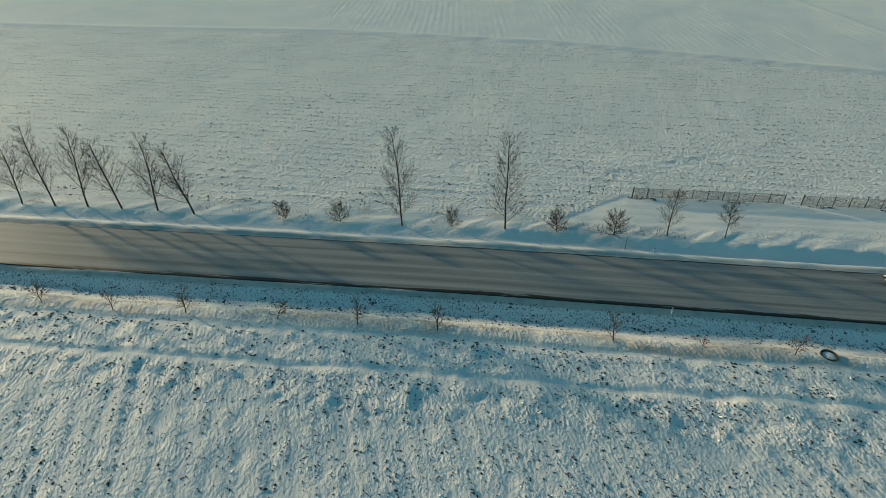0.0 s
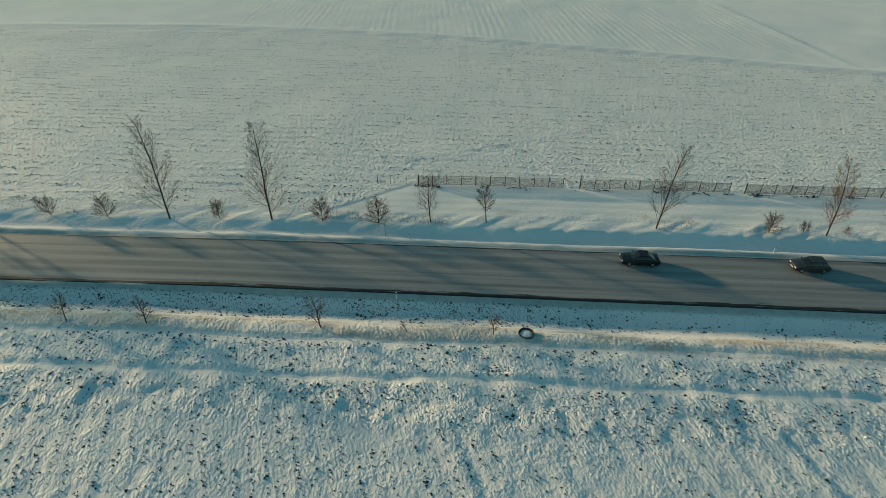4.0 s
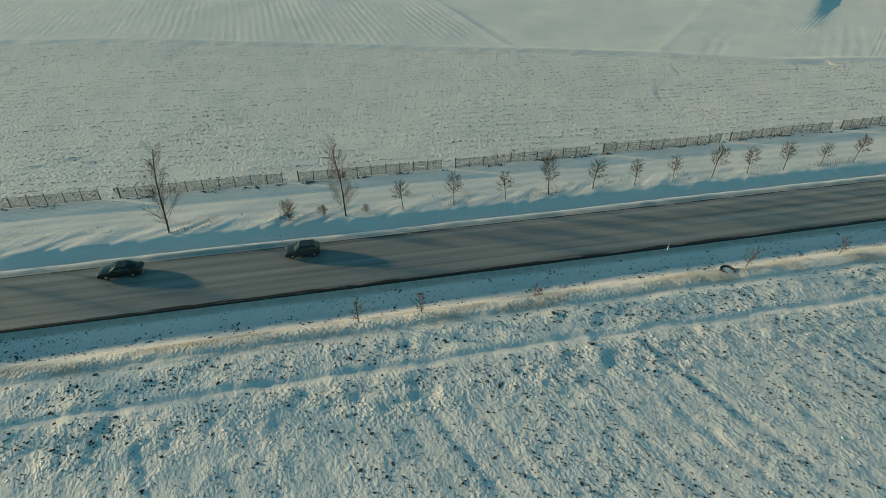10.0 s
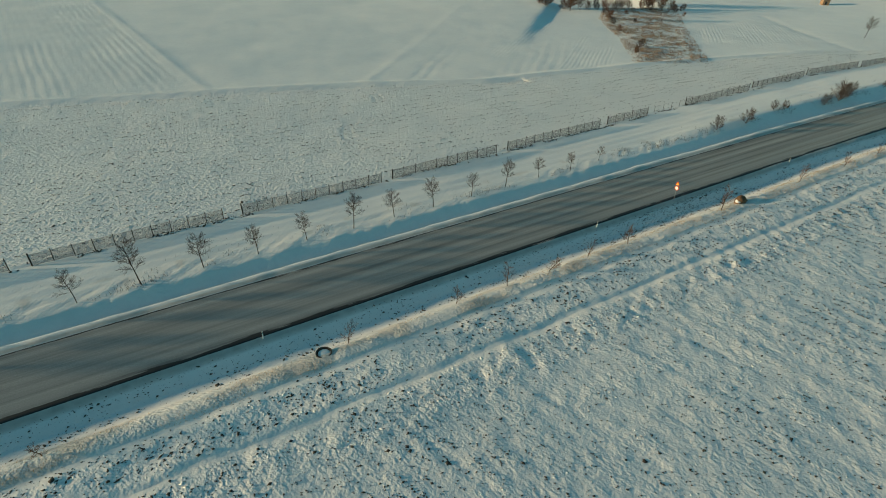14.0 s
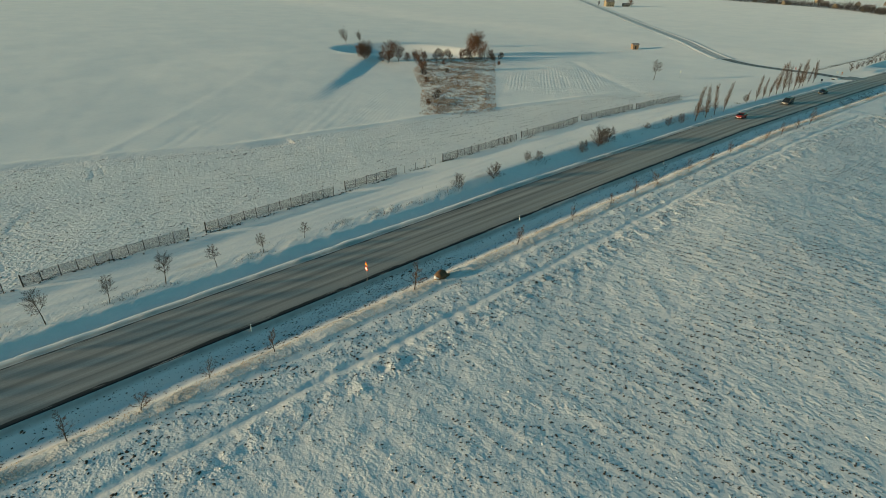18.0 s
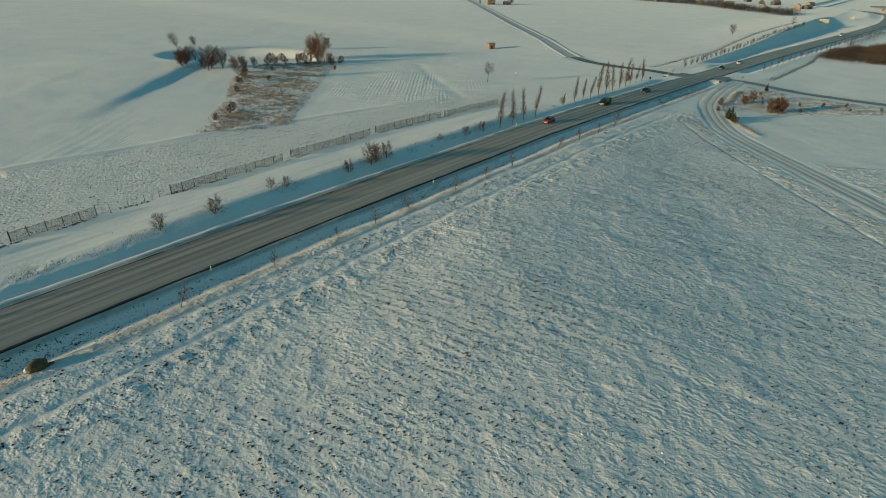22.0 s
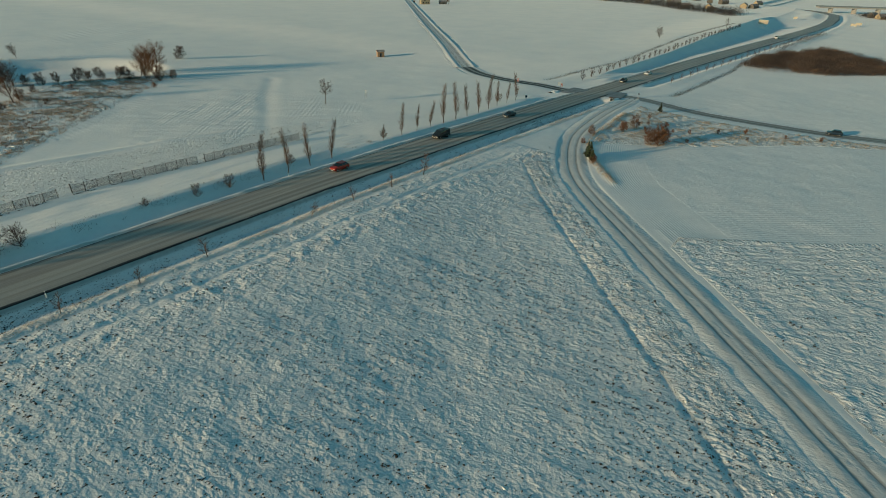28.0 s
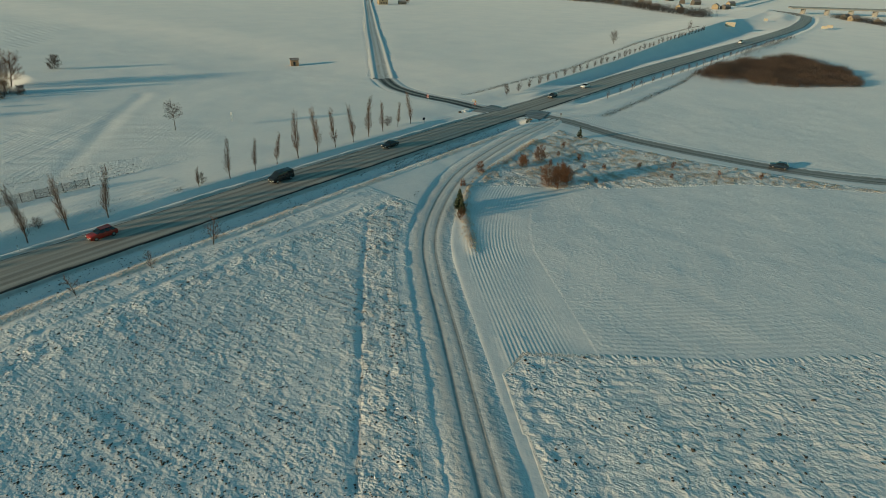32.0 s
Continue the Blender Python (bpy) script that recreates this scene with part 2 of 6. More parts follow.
YELLOW = plain("yellow_sign_paint", (0.75, 0.45, 0.05), (0.82, 0.52, 0.08), 0.45, 5, bumpy=0.0)
BLACK = plain("black_paint", (0.02, 0.02, 0.02), (0.035, 0.035, 0.035), 0.5, 5, bumpy=0.0)
RUBBER = plain("tyre_rubber", (0.015, 0.015, 0.016), (0.035, 0.034, 0.033), 0.85, 12)
WHEEL_RIM = plain("wheel_rim", (0.35, 0.35, 0.36), (0.5, 0.5, 0.51), 0.35, 8, 0.9, 0.0)
GLASS = glass_material()
LAMP_CLEAR = plain("clear_lamp", (0.6, 0.62, 0.63), (0.8, 0.8, 0.8), 0.15, 5, 0.2, 0.0)
LAMP_RED = plain("red_lamp", (0.30, 0.01, 0.008), (0.42, 0.02, 0.012), 0.2, 5, 0.0, 0.0)
PAINT_BLACK = plain("black_car_paint", (0.010, 0.011, 0.013), (0.02, 0.021, 0.023), 0.22, 1.5, 0.0, 0.0, 0.5)
PAINT_GREY = plain("grey_car_paint", (0.04, 0.042, 0.046), (0.065, 0.067, 0.07), 0.25, 1.5, 0.2, 0.0, 0.5)
PAINT_RED = plain("red_car_paint", (0.30, 0.02, 0.012), (0.40, 0.035, 0.02), 0.25, 1.5, 0.0, 0.0, 0.5)
PAINT_WHITE = plain("white_car_paint", (0.68, 0.68, 0.67), (0.76, 0.76, 0.75), 0.3, 1.5, 0.0, 0.0, 0.5)
PAINT_BLUE = plain("dark_blue_car_paint", (0.012, 0.025, 0.045), (0.02, 0.04, 0.065), 0.25, 1.5, 0.2, 0.0, 0.5)
PLASTER = plain("cream_plaster", (0.30, 0.24, 0.16), (0.40, 0.32, 0.22), 0.85, 1.0)
BRICK_WALL = plain("orange_brick_wall", (0.26, 0.16, 0.10), (0.40, 0.26, 0.17), 0.85, 2.0)
ROOF = plain("snowy_roof", (0.12, 0.085, 0.075), (0.38, 0.36, 0.35), 0.85, 0.7)
POSTER = plain("faded_poster", (0.42, 0.36, 0.28), (0.56, 0.48, 0.37), 0.6, 0.6, bumpy=0.0)
HAY = plain("boulder_brown", (0.09, 0.05, 0.03), (0.20, 0.115, 0.06), 0.9, 2.5, bumpy=0.6)

THICKET = plain("thicket_twig", (0.085, 0.06, 0.048), (0.18, 0.12, 0.088), 0.95, 0.1, bumpy=0)
DISTANT = plain("distant_trees", (0.05, 0.045, 0.042), (0.09, 0.08, 0.075), 0.95, 0.1, bumpy=0)


# ---- the lie of the land ----
def hashed(ix, iy, seed):
    h = (ix.astype(np.int64) * 374761393 + iy.astype(np.int64) * 668265263 + seed * 974711) & 0xFFFFFFFF
    h = ((h ^ (h >> 13)) * 1274126177) & 0xFFFFFFFF
    return ((h ^ (h >> 16)) & 0xFFFF) / 65535.0


def vnoise(x, y, seed):
    """Smooth noise from 0 to 1 on a lattice of step 1."""
    ix, iy = np.floor(x), np.floor(y)
    fx, fy = x - ix, y - iy
    fx, fy = fx * fx * (3 - 2 * fx), fy * fy * (3 - 2 * fy)
    a, b = hashed(ix, iy, seed), hashed(ix + 1, iy, seed)
    c, d = hashed(ix, iy + 1, seed), hashed(ix + 1, iy + 1, seed)
    return (a * (1 - fx) + b * fx) * (1 - fy) + (c * (1 - fx) + d * fx) * fy


def sstep(a, b, v):
    t = np.clip((v - a) / (b - a), 0, 1)
    return t * t * (3 - 2 * t)


def road_y(x):
    return np.interp(x, [-3000, -60, 0, 230, 300, 420, 519, 609, 706, 800, 880, 960, 1030, 1090, 1130],
                     [54, 54.6, 55.1, 55.3, 55.0, 51.8, 46.2, 39, 30, 22, 17.5, 18, 23, 48, 110])


def base_z(x):
    return np.interp(x, [-3000, -150, -50, 0, 45, 130, 190, 240, 300, 350, 430, 600, 900, 3000],
                     [-2.5, -1.8, -0.8, -0.2, 0, 0.3, 0.6, 0.6, 0.2, -0.5, -2.2, -4, -6, -8])


PROFILE_D = [-400, -60, -23, -15.5, -12.2, -11.2, -10.4, -9.2, -8.4, -7.3, -5.2, -4.9, 4.9, 6.2, 6.7, 7.1, 9.1, 10.4, 24, 60, 100, 3000]
PROFILE_Z = [-0.6, -0.1, 0.0, 0.05, 0.12, 0.15, -0.05, -0.85, -1.15, -1.15, -0.15, 0, 0, 0.08, -0.36, -0.46, 0.44, 0.50, 0.0, -1.2, -2.2, -2.6]
# to the west the northern bank is lower
LOW_D = PROFILE_D[:14] + [6.8, 7.4, 9.4, 10.6, 24, 60, 100, 3000]
LOW_Z = PROFILE_Z[:14] + [-0.30, -0.36, 0.24, 0.36, 0.0, -1.2, -2.2, -2.6]
# farther on the northern bank is broader and higher
BROAD_D = PROFILE_D[:15] + [7.4, 11.4, 12.6, 26, 60, 100, 3000]
BROAD_Z = PROFILE_Z[:15] + [-0.6, 1.05, 1.15, 0.1, -1.2, -2.2, -2.6]
# the cutting beyond the junction
FAR_D = [-400, -60, -23, -15.5, -12.2, -11.0, -10.2, -8.6, -7.6, -5.2, -4.9, 4.9, 6.2, 6.7, 8.0, 19, 22, 40, 60, 100, 3000]
FAR_Z = [-1.6, -1.2, -0.9, -0.6, -0.2, -0.3, -0.6, -1.3, -1.2, -0.15, 0, 0, 0.08, -0.4, -0.5, 3.8, 4.0, 3.0, 1.5, -0.5, -2.6]
EAST_ROAD = [(430.5, 46.6), (431.4, 42), (431, 34), (428, 16.4), (427, -6), (428.3, -25), (434, -43.5), (450, -75), (478, -120), (538, -200)]
WEST_ROAD = [(426.6, 56.6), (426.7, 60), (427.6, 73), (430.2, 89), (436.4, 105), (448, 121), (476, 148), (520, 190), (567, 235), (660, 323), (757, 415), (900, 550)]
LOOP_ROAD = [(431, 38), (419, 37), (406, 36.5), (389, 34.8), (372.6, 32.1), (361, 28.3), (349.6, 23), (341.2, 17.7), (333.3, 10.7), (325.4, 3), (319.2, -3),
             (313, -8.9), (307.2, -14.6), (300, -21.5), (293, -28.5), (287.4, -33.7), (260, -60), (225, -94)]
STRIP_W = [(348, 32.2), (342.6, 32), (327.9, 19.6), (316.2, 8.9), (306.2, -0.2), (300.1, -5.6), (291.6, -13.7), (285, -19.9), (278, -26), (240, -62)]
SCRUB = [(240, 117), (249, 110), (261, 107), (289, 134), (347, 189), (338, 197), (314, 202), (289, 182), (266, 148)]
SCRUB_EAST = [(367.5, 26), (375, 19.7), (380.5, 11.8), (393.3, -2), (408.3, -16), (420, -34.5), (432, -56), (426, -43.5), (422.5, -26), (419.5, -7.7), (419, 13.2), (420, 31.5), (404, 31), (388.5, 29.5), (377.5, 28.2)]
WOOD = [(547, 27), (540, 12), (553, -12), (578, -37), (613, -30), (650, -2), (613, 17)]


def smooth_path(pts, step=1.5):
    p = np.array(pts, float)
    p = np.vstack([2 * p[0] - p[1], p, 2 * p[-1] - p[-2]])
    out = []
    for i in range(1, len(p) - 2):
        n = max(2, int(np.linalg.norm(p[i + 1] - p[i]) / step))
        for t in np.arange(n) / n:
            a, b, c, d = p[i - 1], p[i], p[i + 1], p[i + 2]
            out.append(0.5 * (2 * b + (c - a) * t + (2 * a - 5 * b + 4 * c - d) * t * t + (3 * b - a - 3 * c + d) * t ** 3))
    out.append(p[-2])
    return np.array(out)


def path_distance(x, y, pts, reach):
    """Signed distance to a polyline (plus to its left) and the way along it; far away the distance is reach."""
    best, side = np.full(x.shape, float(reach)), np.full(x.shape, float(reach))
    p = np.array(pts, float)
    near = (x > p[:, 0].min() - reach) & (x < p[:, 0].max() + reach) & (y > p[:, 1].min() - reach) & (y < p[:, 1].max() + reach)
    xs, ys = x[near], y[near]
    bd, bs = best[near], side[near]
    for a, b in zip(p[:-1], p[1:]):
        v = b - a
        ll = v @ v
        t = np.clip(((xs - a[0]) * v[0] + (ys - a[1]) * v[1]) / ll, 0, 1)
        dx, dy = xs - a[0] - t * v[0], ys - a[1] - t * v[1]
        d = np.hypot(dx, dy)
        s = np.where(v[0] * dy - v[1] * dx > 0, d, -d)
        k = d < bd
        bd[k], bs[k] = d[k], s[k]
    best[near], side[near] = bd, bs
    return best, side


def inside(x, y, poly):
    r = np.zeros(x.shape, bool)
    for (x0, y0), (x1, y1) in zip(poly, poly[1:] + poly[:1]):
        k = ((y0 > y) != (y1 > y)) & (x < (x1 - x0) * (y - y0) / (y1 - y0 + 1e-9) + x0)
        r ^= k
    return r


LOOP_LINE = smooth_path(LOOP_ROAD, 5)
RIM_PTS = [(406, 31.5), (389, 29.8), (373, 28.8), (364, 25.6), (356.2, 20.8), (349, 15.2), (344, 10.8)]
RIM = smooth_path(RIM_PTS, 3)
BOUNDARIES = [smooth_path(q, 8) for q in (((440, 76.2), (456, 75.5), (488, 73.4), (513, 72), (561, 75), (629, 76.6), (690, 74), (745, 70)), ((446, 28.6), (460, 27.8), (487, 26.9), (527, 25.9), (560, 27), (610, 25)))]
ROAD_BEDS = [(smooth_path(EAST_ROAD, 5), 3.8), (smooth_path(WEST_ROAD, 6), 4.0), (LOOP_LINE, 2.6)]
TYRE_LINES = [smooth_path(q, 3) for q in (((158, 133), (160, 125), (157, 117), (147, 108), (143, 100), (147, 92), (151, 88)),
              ((293, 108), (309, 121), (325, 136)), ((296, 107), (312, 120), (328, 134)), ((284, 126), (302, 141), (320, 156)), ((313, 111), (328, 123), (343, 135)), ((316, 108), (331, 120), (347, 132)),
              ((18, 84), (30, 90), (60, 105), (95, 122), (130, 136)), ((-6, 80), (-8, 84), (-4, 88), (4, 86), (16, 84)))]


def macro(x, y):
    """Height of the land without its small relief."""
    d = y - road_y(x)
    near, far = np.interp(d, PROFILE_D, PROFILE_Z), np.interp(d, FAR_D, FAR_Z)
    crest = np.maximum(64.5 - road_y(x), 12)
    tall = np.interp(x, [440, 560, 640, 720, 800, 860, 920], [0.9, 1.2, 3.4, 5.2, 5.6, 4.5, 2.0])
    up = np.clip((d - 7.5) / (crest - 7.5), 0, 1)
    far = np.where(d > 7.5, -0.5 + tall * up ** (1 + 2 * sstep(560, 660, x)) - (tall - 0.5) * sstep(0, 60, d - crest) - 2.4 * sstep(450, 520, x) * (1 - sstep(820, 900, x)) * np.sin(np.pi * up ** 1.3) ** 0.8, far)
    k = sstep(185, 225, x) * (1 - sstep(300, 330, x))
    near = near * (1 - k) + np.interp(d, BROAD_D, BROAD_Z) * k
    near = near + np.interp(x, [60, 180, 230, 275, 330, 430], [0.25, 0.12, 0.1, -0.95, -1.4, -1.1]) * (1 - sstep(-42, -9, d))
    west = 1 - sstep(0, 40, x)
    near = near * (1 - west) + np.interp(d, LOW_D, LOW_Z) * west
    # a low swell in the southern field
    u = x - 232 - 0.83 * (y - 10)
    near = near + 1.0 * sstep(-60, 4, u) * (1 - sstep(-2, 75, u)) * (1 - sstep(-32, -15, d)) * sstep(-90, -40, d)
    f = sstep(440, 500, x)
    z = base_z(x) + near * (1 - f) + far * f
    # the ditches close at the junction
    k = np.where(d > 0, sstep(398, 412, x), sstep(419, 424, x)) * (1 - sstep(450, 466, x)) * (1 - sstep(11, 24, np.abs(d)))
    z = z * (1 - k) + (base_z(x) - 0.05 - 0.02 * np.maximum(np.abs(d) - 5, 0)) * k
    # the cut bank outside the far bend
    bend, _ = path_distance(x, y, [(950, 40), (1010, 42), (1050, 58), (1078, 92), (1100, 140)], 40)
    z = z + 2.4 * np.exp(-(bend / 9) ** 2)
    # a step in the field, with a pit behind it
    ax, ay, bx, by = 203, 133, 290, 214
    ll = math.hypot(bx - ax, by - ay)
    ux, uy = (bx - ax) / ll, (by - ay) / ll
    s = ((x - ax) * ux + (y - ay) * uy) / ll
    q = (x - ax) * -uy + (y - ay) * ux
    along = sstep(0.15, 0.8, s) * (1 - sstep(1.0, 1.35, s))
    z = z + 1.1 * along * sstep(-4, 2, q) * (1 - sstep(20, 90, q)) 
    pu, pv = (x - 325) * 0.69 - (y - 231) * 0.72, (x - 325) * 0.72 + (y - 231) * 0.69
    r = np.hypot(pu / 40, pv / 28)
    z = z - 3.5 * (1 - sstep(0.7, 1.0, r))
    return z


def furrow_lines(x, y):
    """Distance across to the nearest deep furrow of the southern field, and how far it is open there."""
    ph = (row_phase(x, y) + 0.5 * np.sin(y / 13)) / 4.6
    k = np.floor(ph)
    mid = 0.2 + 0.6 * hashed(k, k * 0, 71)
    on = sstep(0.45, 0.75, vnoise(k * 3.7, y / 14 + 5 * k, 72)) * (1 - sstep(130, 180, x))
    return (ph - k - mid) * 4.6, on


def relief(x, y):
    """Small relief, and the shares of soil with painted shade specks, dry grass and slush."""
    d = y - road_y(x)
    shape = x.shape
    soil, straw, slush = np.zeros(shape), np.zeros(shape), np.zeros(shape)
    n1, n2 = vnoise(x / 1.1, y / 1.1, 1), vnoise(x / 0.55, y / 0.55, 2)
    n3, n4 = vnoise(x / 4.2, y / 4.2, 3), vnoise(x / 15, y / 15, 4)
    h = 0.10 * (n3 - 0.5) + 0.25 * (n4 - 0.5)
    h *= 1 - 0.9 * (np.abs(d) < 5.2)
    field_n = np.interp(x, [-3000, -60, 16, 69, 124, 160, 190, 242, 300, 340, 3000], [188, 187, 177, 163, 147, 135, 121, 113, 101, 90, 90])
    # southern ploughed land
    dl, sl = path_distance(x, y, LOOP_LINE, 40)
    dw, sw_ = path_distance(x, y, STRIP_W, 60)
    south = (d < -12.5) & (x < 352)
    east_of_loop = sl > 0
    east_of_loop = (sl > 0) & (dl < 40) | (inside(x, y, [(430, 38), (373, 32), (341, 17.5), (319, -3), (225, -94), (300, -300), (900, -300), (900, 38)]))
    plough = south & ~east_of_loop
    ph = row_phase(x, y)
    wob = 1.3 * (vnoise(x / 9, y / 9, 7) - 0.5)
    rows = np.sin((ph + wob) * 2 * math.pi / 2.6)
    deep = sstep(0.62, 0.8, vnoise(ph / 2.3, y / 40, 8)) 
    clump = sstep(0.5, 0.85, n1) * sstep(0.25, 0.6, vnoise(x / 6, y / 6, 9))
    rough = sstep(-24, -21.5, d) * (1 - sstep(-14, -12.5, d)) * (1 - 0.6 * sstep(300, 340, x))
    fieldw = plough * (1 - sstep(-21, -18, d))
    h += fieldw * (0.026 * (1 - 0.7 * sstep(120, 200, x)) * rows * (0.2 + 1.2 * n4) - 0.03 * deep + 0.03 * clump + 0.06 * (n2 - 0.5) + 0.045 * (n1 - 0.5))
    h += plough * rough * (0.05 * clump + 0.07 * (n1 - 0.5) + 0.08 * (n2 - 0.5) + (0.15 - 0.11 * sstep(100, 170, x)) * (vnoise(x / 2.2, y / 1.6, 10) - 0.5))
    patch = sstep(0.35, 0.65, 0.6 * vnoise(x / 24, y / 24, 33) + 0.4 * n3)
    fd, fon = furrow_lines(x, y)
    h += 0.7 * fieldw * fon * (-0.11 * np.exp(-(fd / 0.42) ** 2) + 0.09 * np.exp(-((fd + 0.75) / 0.38) ** 2))
    # plough specks: soil, with the small shadows of clods painted in
    soil += plough * (0.29 + 0.04 * rough + 0.12 * (1 - rough) * sstep(-0.2, 0.7, rows) * (0.35 + 0.65 * patch))
    # a wheel track along the edge of the rough strip, and one by the saplings
    for off, depth in ((-17.9, 0.085), (-12.9, 0.06)):
        dd = d - off - 0.5 * np.sin(x / 37) - 0.5 * (n3 - 0.5)
        depth = depth * (1 - 0.3 * sstep(150, 215, x))
        h -= (d < -10) * (x < 345) * depth * np.exp(-(dd / 0.42) ** 2)
        h += (d < -10) * (x < 345) * depth * 0.7 * np.exp(-((dd - 0.75) / 0.35) ** 2)
    # the headland strip beside the farm track
    head = (np.abs(sw_) < 40) & (sw_ > 0) & (dl > 5.5) & plough & (dw < 14)
    h += head * (0.05 * sstep(0.4, 0.85, vnoise(x / 0.7, y / 0.7, 21)) + 0.05 * (n2 - 0.5) + 0.02 * np.sin(dw * 2 * math.pi / 1.9))
    h -= 0.14 * plough * np.exp(-(sw_ / 0.5) ** 2)
    straw += head * 0.22 * sstep(0.5, 0.8, n1)
    # verge of the southern ditch
    bank = sstep(-13.0, -12.2, d) * (1 - sstep(-9.4, -8.8, d)) * (x < 416)
    straw += bank * (0.18 + 0.4 * sstep(0.45, 0.8, vnoise(x / 3, y / 1.2, 11)))
    h += bank * (0.10 * (n1 - 0.5) + 0.07 * (n2 - 0.5))
    ditch = sstep(-9, -8.5, d) * (1 - sstep(-5.6, -5.0, d)) * (x < 422)
    h += ditch * 0.06 * (n2 - 0.5)
    soil += ditch * 0.39 * (0.95 + 0.2 * sstep(0.3, 0.6, vnoise(x / 25, y * 0, 56)))
    # ploughed-up snow beside the road, wind-worn bank to the north
    shoulder = sstep(5.0, 5.5, d) * (1 - sstep(6.1, 6.6, d))
    h += shoulder * (0.10 + 0.16 * (vnoise(x / 2.0, y / 0.8, 12) - 0.4))
    slush += (sstep(4.7, 5.1, d) * (1 - sstep(5.3, 5.9, d)) + sstep(-6.0, -5.5, d) * (1 - sstep(-5.0, -4.7, d))) * 0.75
    nb = sstep(6.8, 7.6, d) * (1 - sstep(11, 14, d)) * (x < 420)
    drift = vnoise((x - 1.2 * d) / 3.2, d / 5, 13)
    h += nb * ((0.13 + 0.16 * (1 - sstep(0, 40, x))) * (drift - 0.5) + 0.15 * (vnoise((x - 1.2 * d) / 1.1, d / 2.2, 25) - 0.5)) * sstep(7.2, 9.5, d) * (0.35 + 1.0 * vnoise(x / 30, y * 0, 14)) * (1 - 0.85 * sstep(180, 220, x))
    verge = sstep(10, 12, d) * (1 - sstep(20, 22.5, d)) * (x < 330)
    h += verge * (0.12 * (vnoise(x / 6, y / 2, 15) - 0.5) + 0.025 * np.sin(d * 3.1 + 2 * n4))
    straw += verge * 0.35 * sstep(0.72, 0.9, vnoise(x / 2, y / 1.4, 16)) * (1 - sstep(13, 15, d))
    # drifts behind the fence
    h += 0.05 * (x > 18) * (x < 320) * np.exp(-((d - np.interp(x, [0, 120, 200, 270, 320], [18.8, 19.2, 22, 25, 23.2])) / 1.6) ** 2)
    # northern field in rows along the road
    nf = sstep(21.0, 22.5, d - np.interp(x, [8, 19, 120, 200, 270, 320], [-9, 0, 0.3, 3.0, 6, 5])) * (1 - sstep(-1.5, 0.5, y - field_n)) * (1 - sstep(322, 350, x))
    rn = np.sin((y + 0.03 * x + 0.9 * (vnoise(x / 8, y / 8, 17) - 0.5)) * 2 * math.pi / 2.4)
    h += nf * (0.03 * rn + 0.05 * sstep(0.5, 0.9, n1) * (0.5 + 0.8 * sstep(-0.3, 0.8, rn)) + 0.06 * (n2 - 0.5))
    soil += nf * 0.40 * sstep(0.0, 0.9, rn)
    h += 0.5 * np.exp(-((y - field_n - 1.5) / 1.6) ** 2) * (d > 20) * (1 - sstep(285, 335, x))
    h -= 0.35 * np.exp(-((y - field_n + 2.2) / 1.5) ** 2) * (d > 20) * (x < 200)
    # fields beyond
    fa = sstep(1, 4, y - field_n) * (d > 20)
    left = fa * (1 - sstep(-3, 3, x - np.interp(y, [130, 147, 220, 400], [132, 126, 118, 98])))
    h += left * (0.4 + 0.6 * sstep(0.3, 0.6, vnoise(x / 5, y / 50, 28))) * (0.028 * np.sin((x + 0.1 * y) * 2 * math.pi / 2.3 + 2 * n4) + 0.06 * (n1 - 0.5))
    edge = np.interp(y, [130, 147, 220, 400], [132, 126, 118, 98])
    h += fa * 0.1 * np.exp(-((x - edge) / 1.6) ** 2)
    edge2 = 160 + (y - 134) * 0.96
    right = fa * sstep(-1, 2, x - edge2) * (1 - sstep(0, 25, x - edge2 - 55))
    h += right * 0.06 * np.sin((x - edge2) * 2 * math.pi / 4.2 + 3 * n4) * sstep(0.35, 0.65, vnoise((x - edge2) / 9, y / 60, 18))
    h += fa * 0.09 * np.exp(-((x - edge2) / 1.2) ** 2)
    # rough grassland
    rim_d, _ = path_distance(x, y, SCRUB + SCRUB[:1], 5)
    scr = inside(x, y, SCRUB) * sstep(0, 4, rim_d)
    h += scr * (0.15 * (vnoise(x / 3, y / 3, 19) - 0.3) + 0.3 * (n1 - 0.5) + 0.12 * (n2 - 0.5))
    straw += scr * 0.8 * sstep(0.42, 0.62, 0.6 * vnoise(x / 1.1, y / 1.1, 20) + 0.4 * vnoise(x / 5, y / 5, 29))
    scr2 = inside(x, y, SCRUB_EAST)
    h += scr2 * (0.05 * (vnoise(x / 3, y / 3, 22) - 0.3) + 0.2 * (n1 - 0.5) + 0.1 * (n2 - 0.5))
    straw += scr2 * (0.12 + 0.75 * sstep(0.42, 0.8, 0.6 * n1 + 0.4 * vnoise(x / 5, y / 5, 23)))
    groove, _ = path_distance(x, y, [(318, 92), (333, 112), (350, 135), (371, 160)], 20)
    h -= 0.15 * np.exp(-(groove / 2.2) ** 2)
    windy = sstep(285, 300, x) * (1 - sstep(345, 365, x)) * sstep(88, 98, y) * (1 - sstep(140, 165, y))
    h += windy * 0.16 * (vnoise((x + y) / 2.2, (x - y) / 7, 27) - 0.5)
    # the field east of the farm track: rough part, then combed, then smooth
    ef = east_of_loop & (d < -18)
    lim = y - np.interp(x, [326, 331.5, 340, 352.5, 420], [-7.5, -15, -27.5, -42, -110])
    rougharea = ef & (lim < 0) & (dl > 5)
    rr = np.sin((x * 0.75 + y * 0.66 + wob) * 2 * math.pi / 1.7)
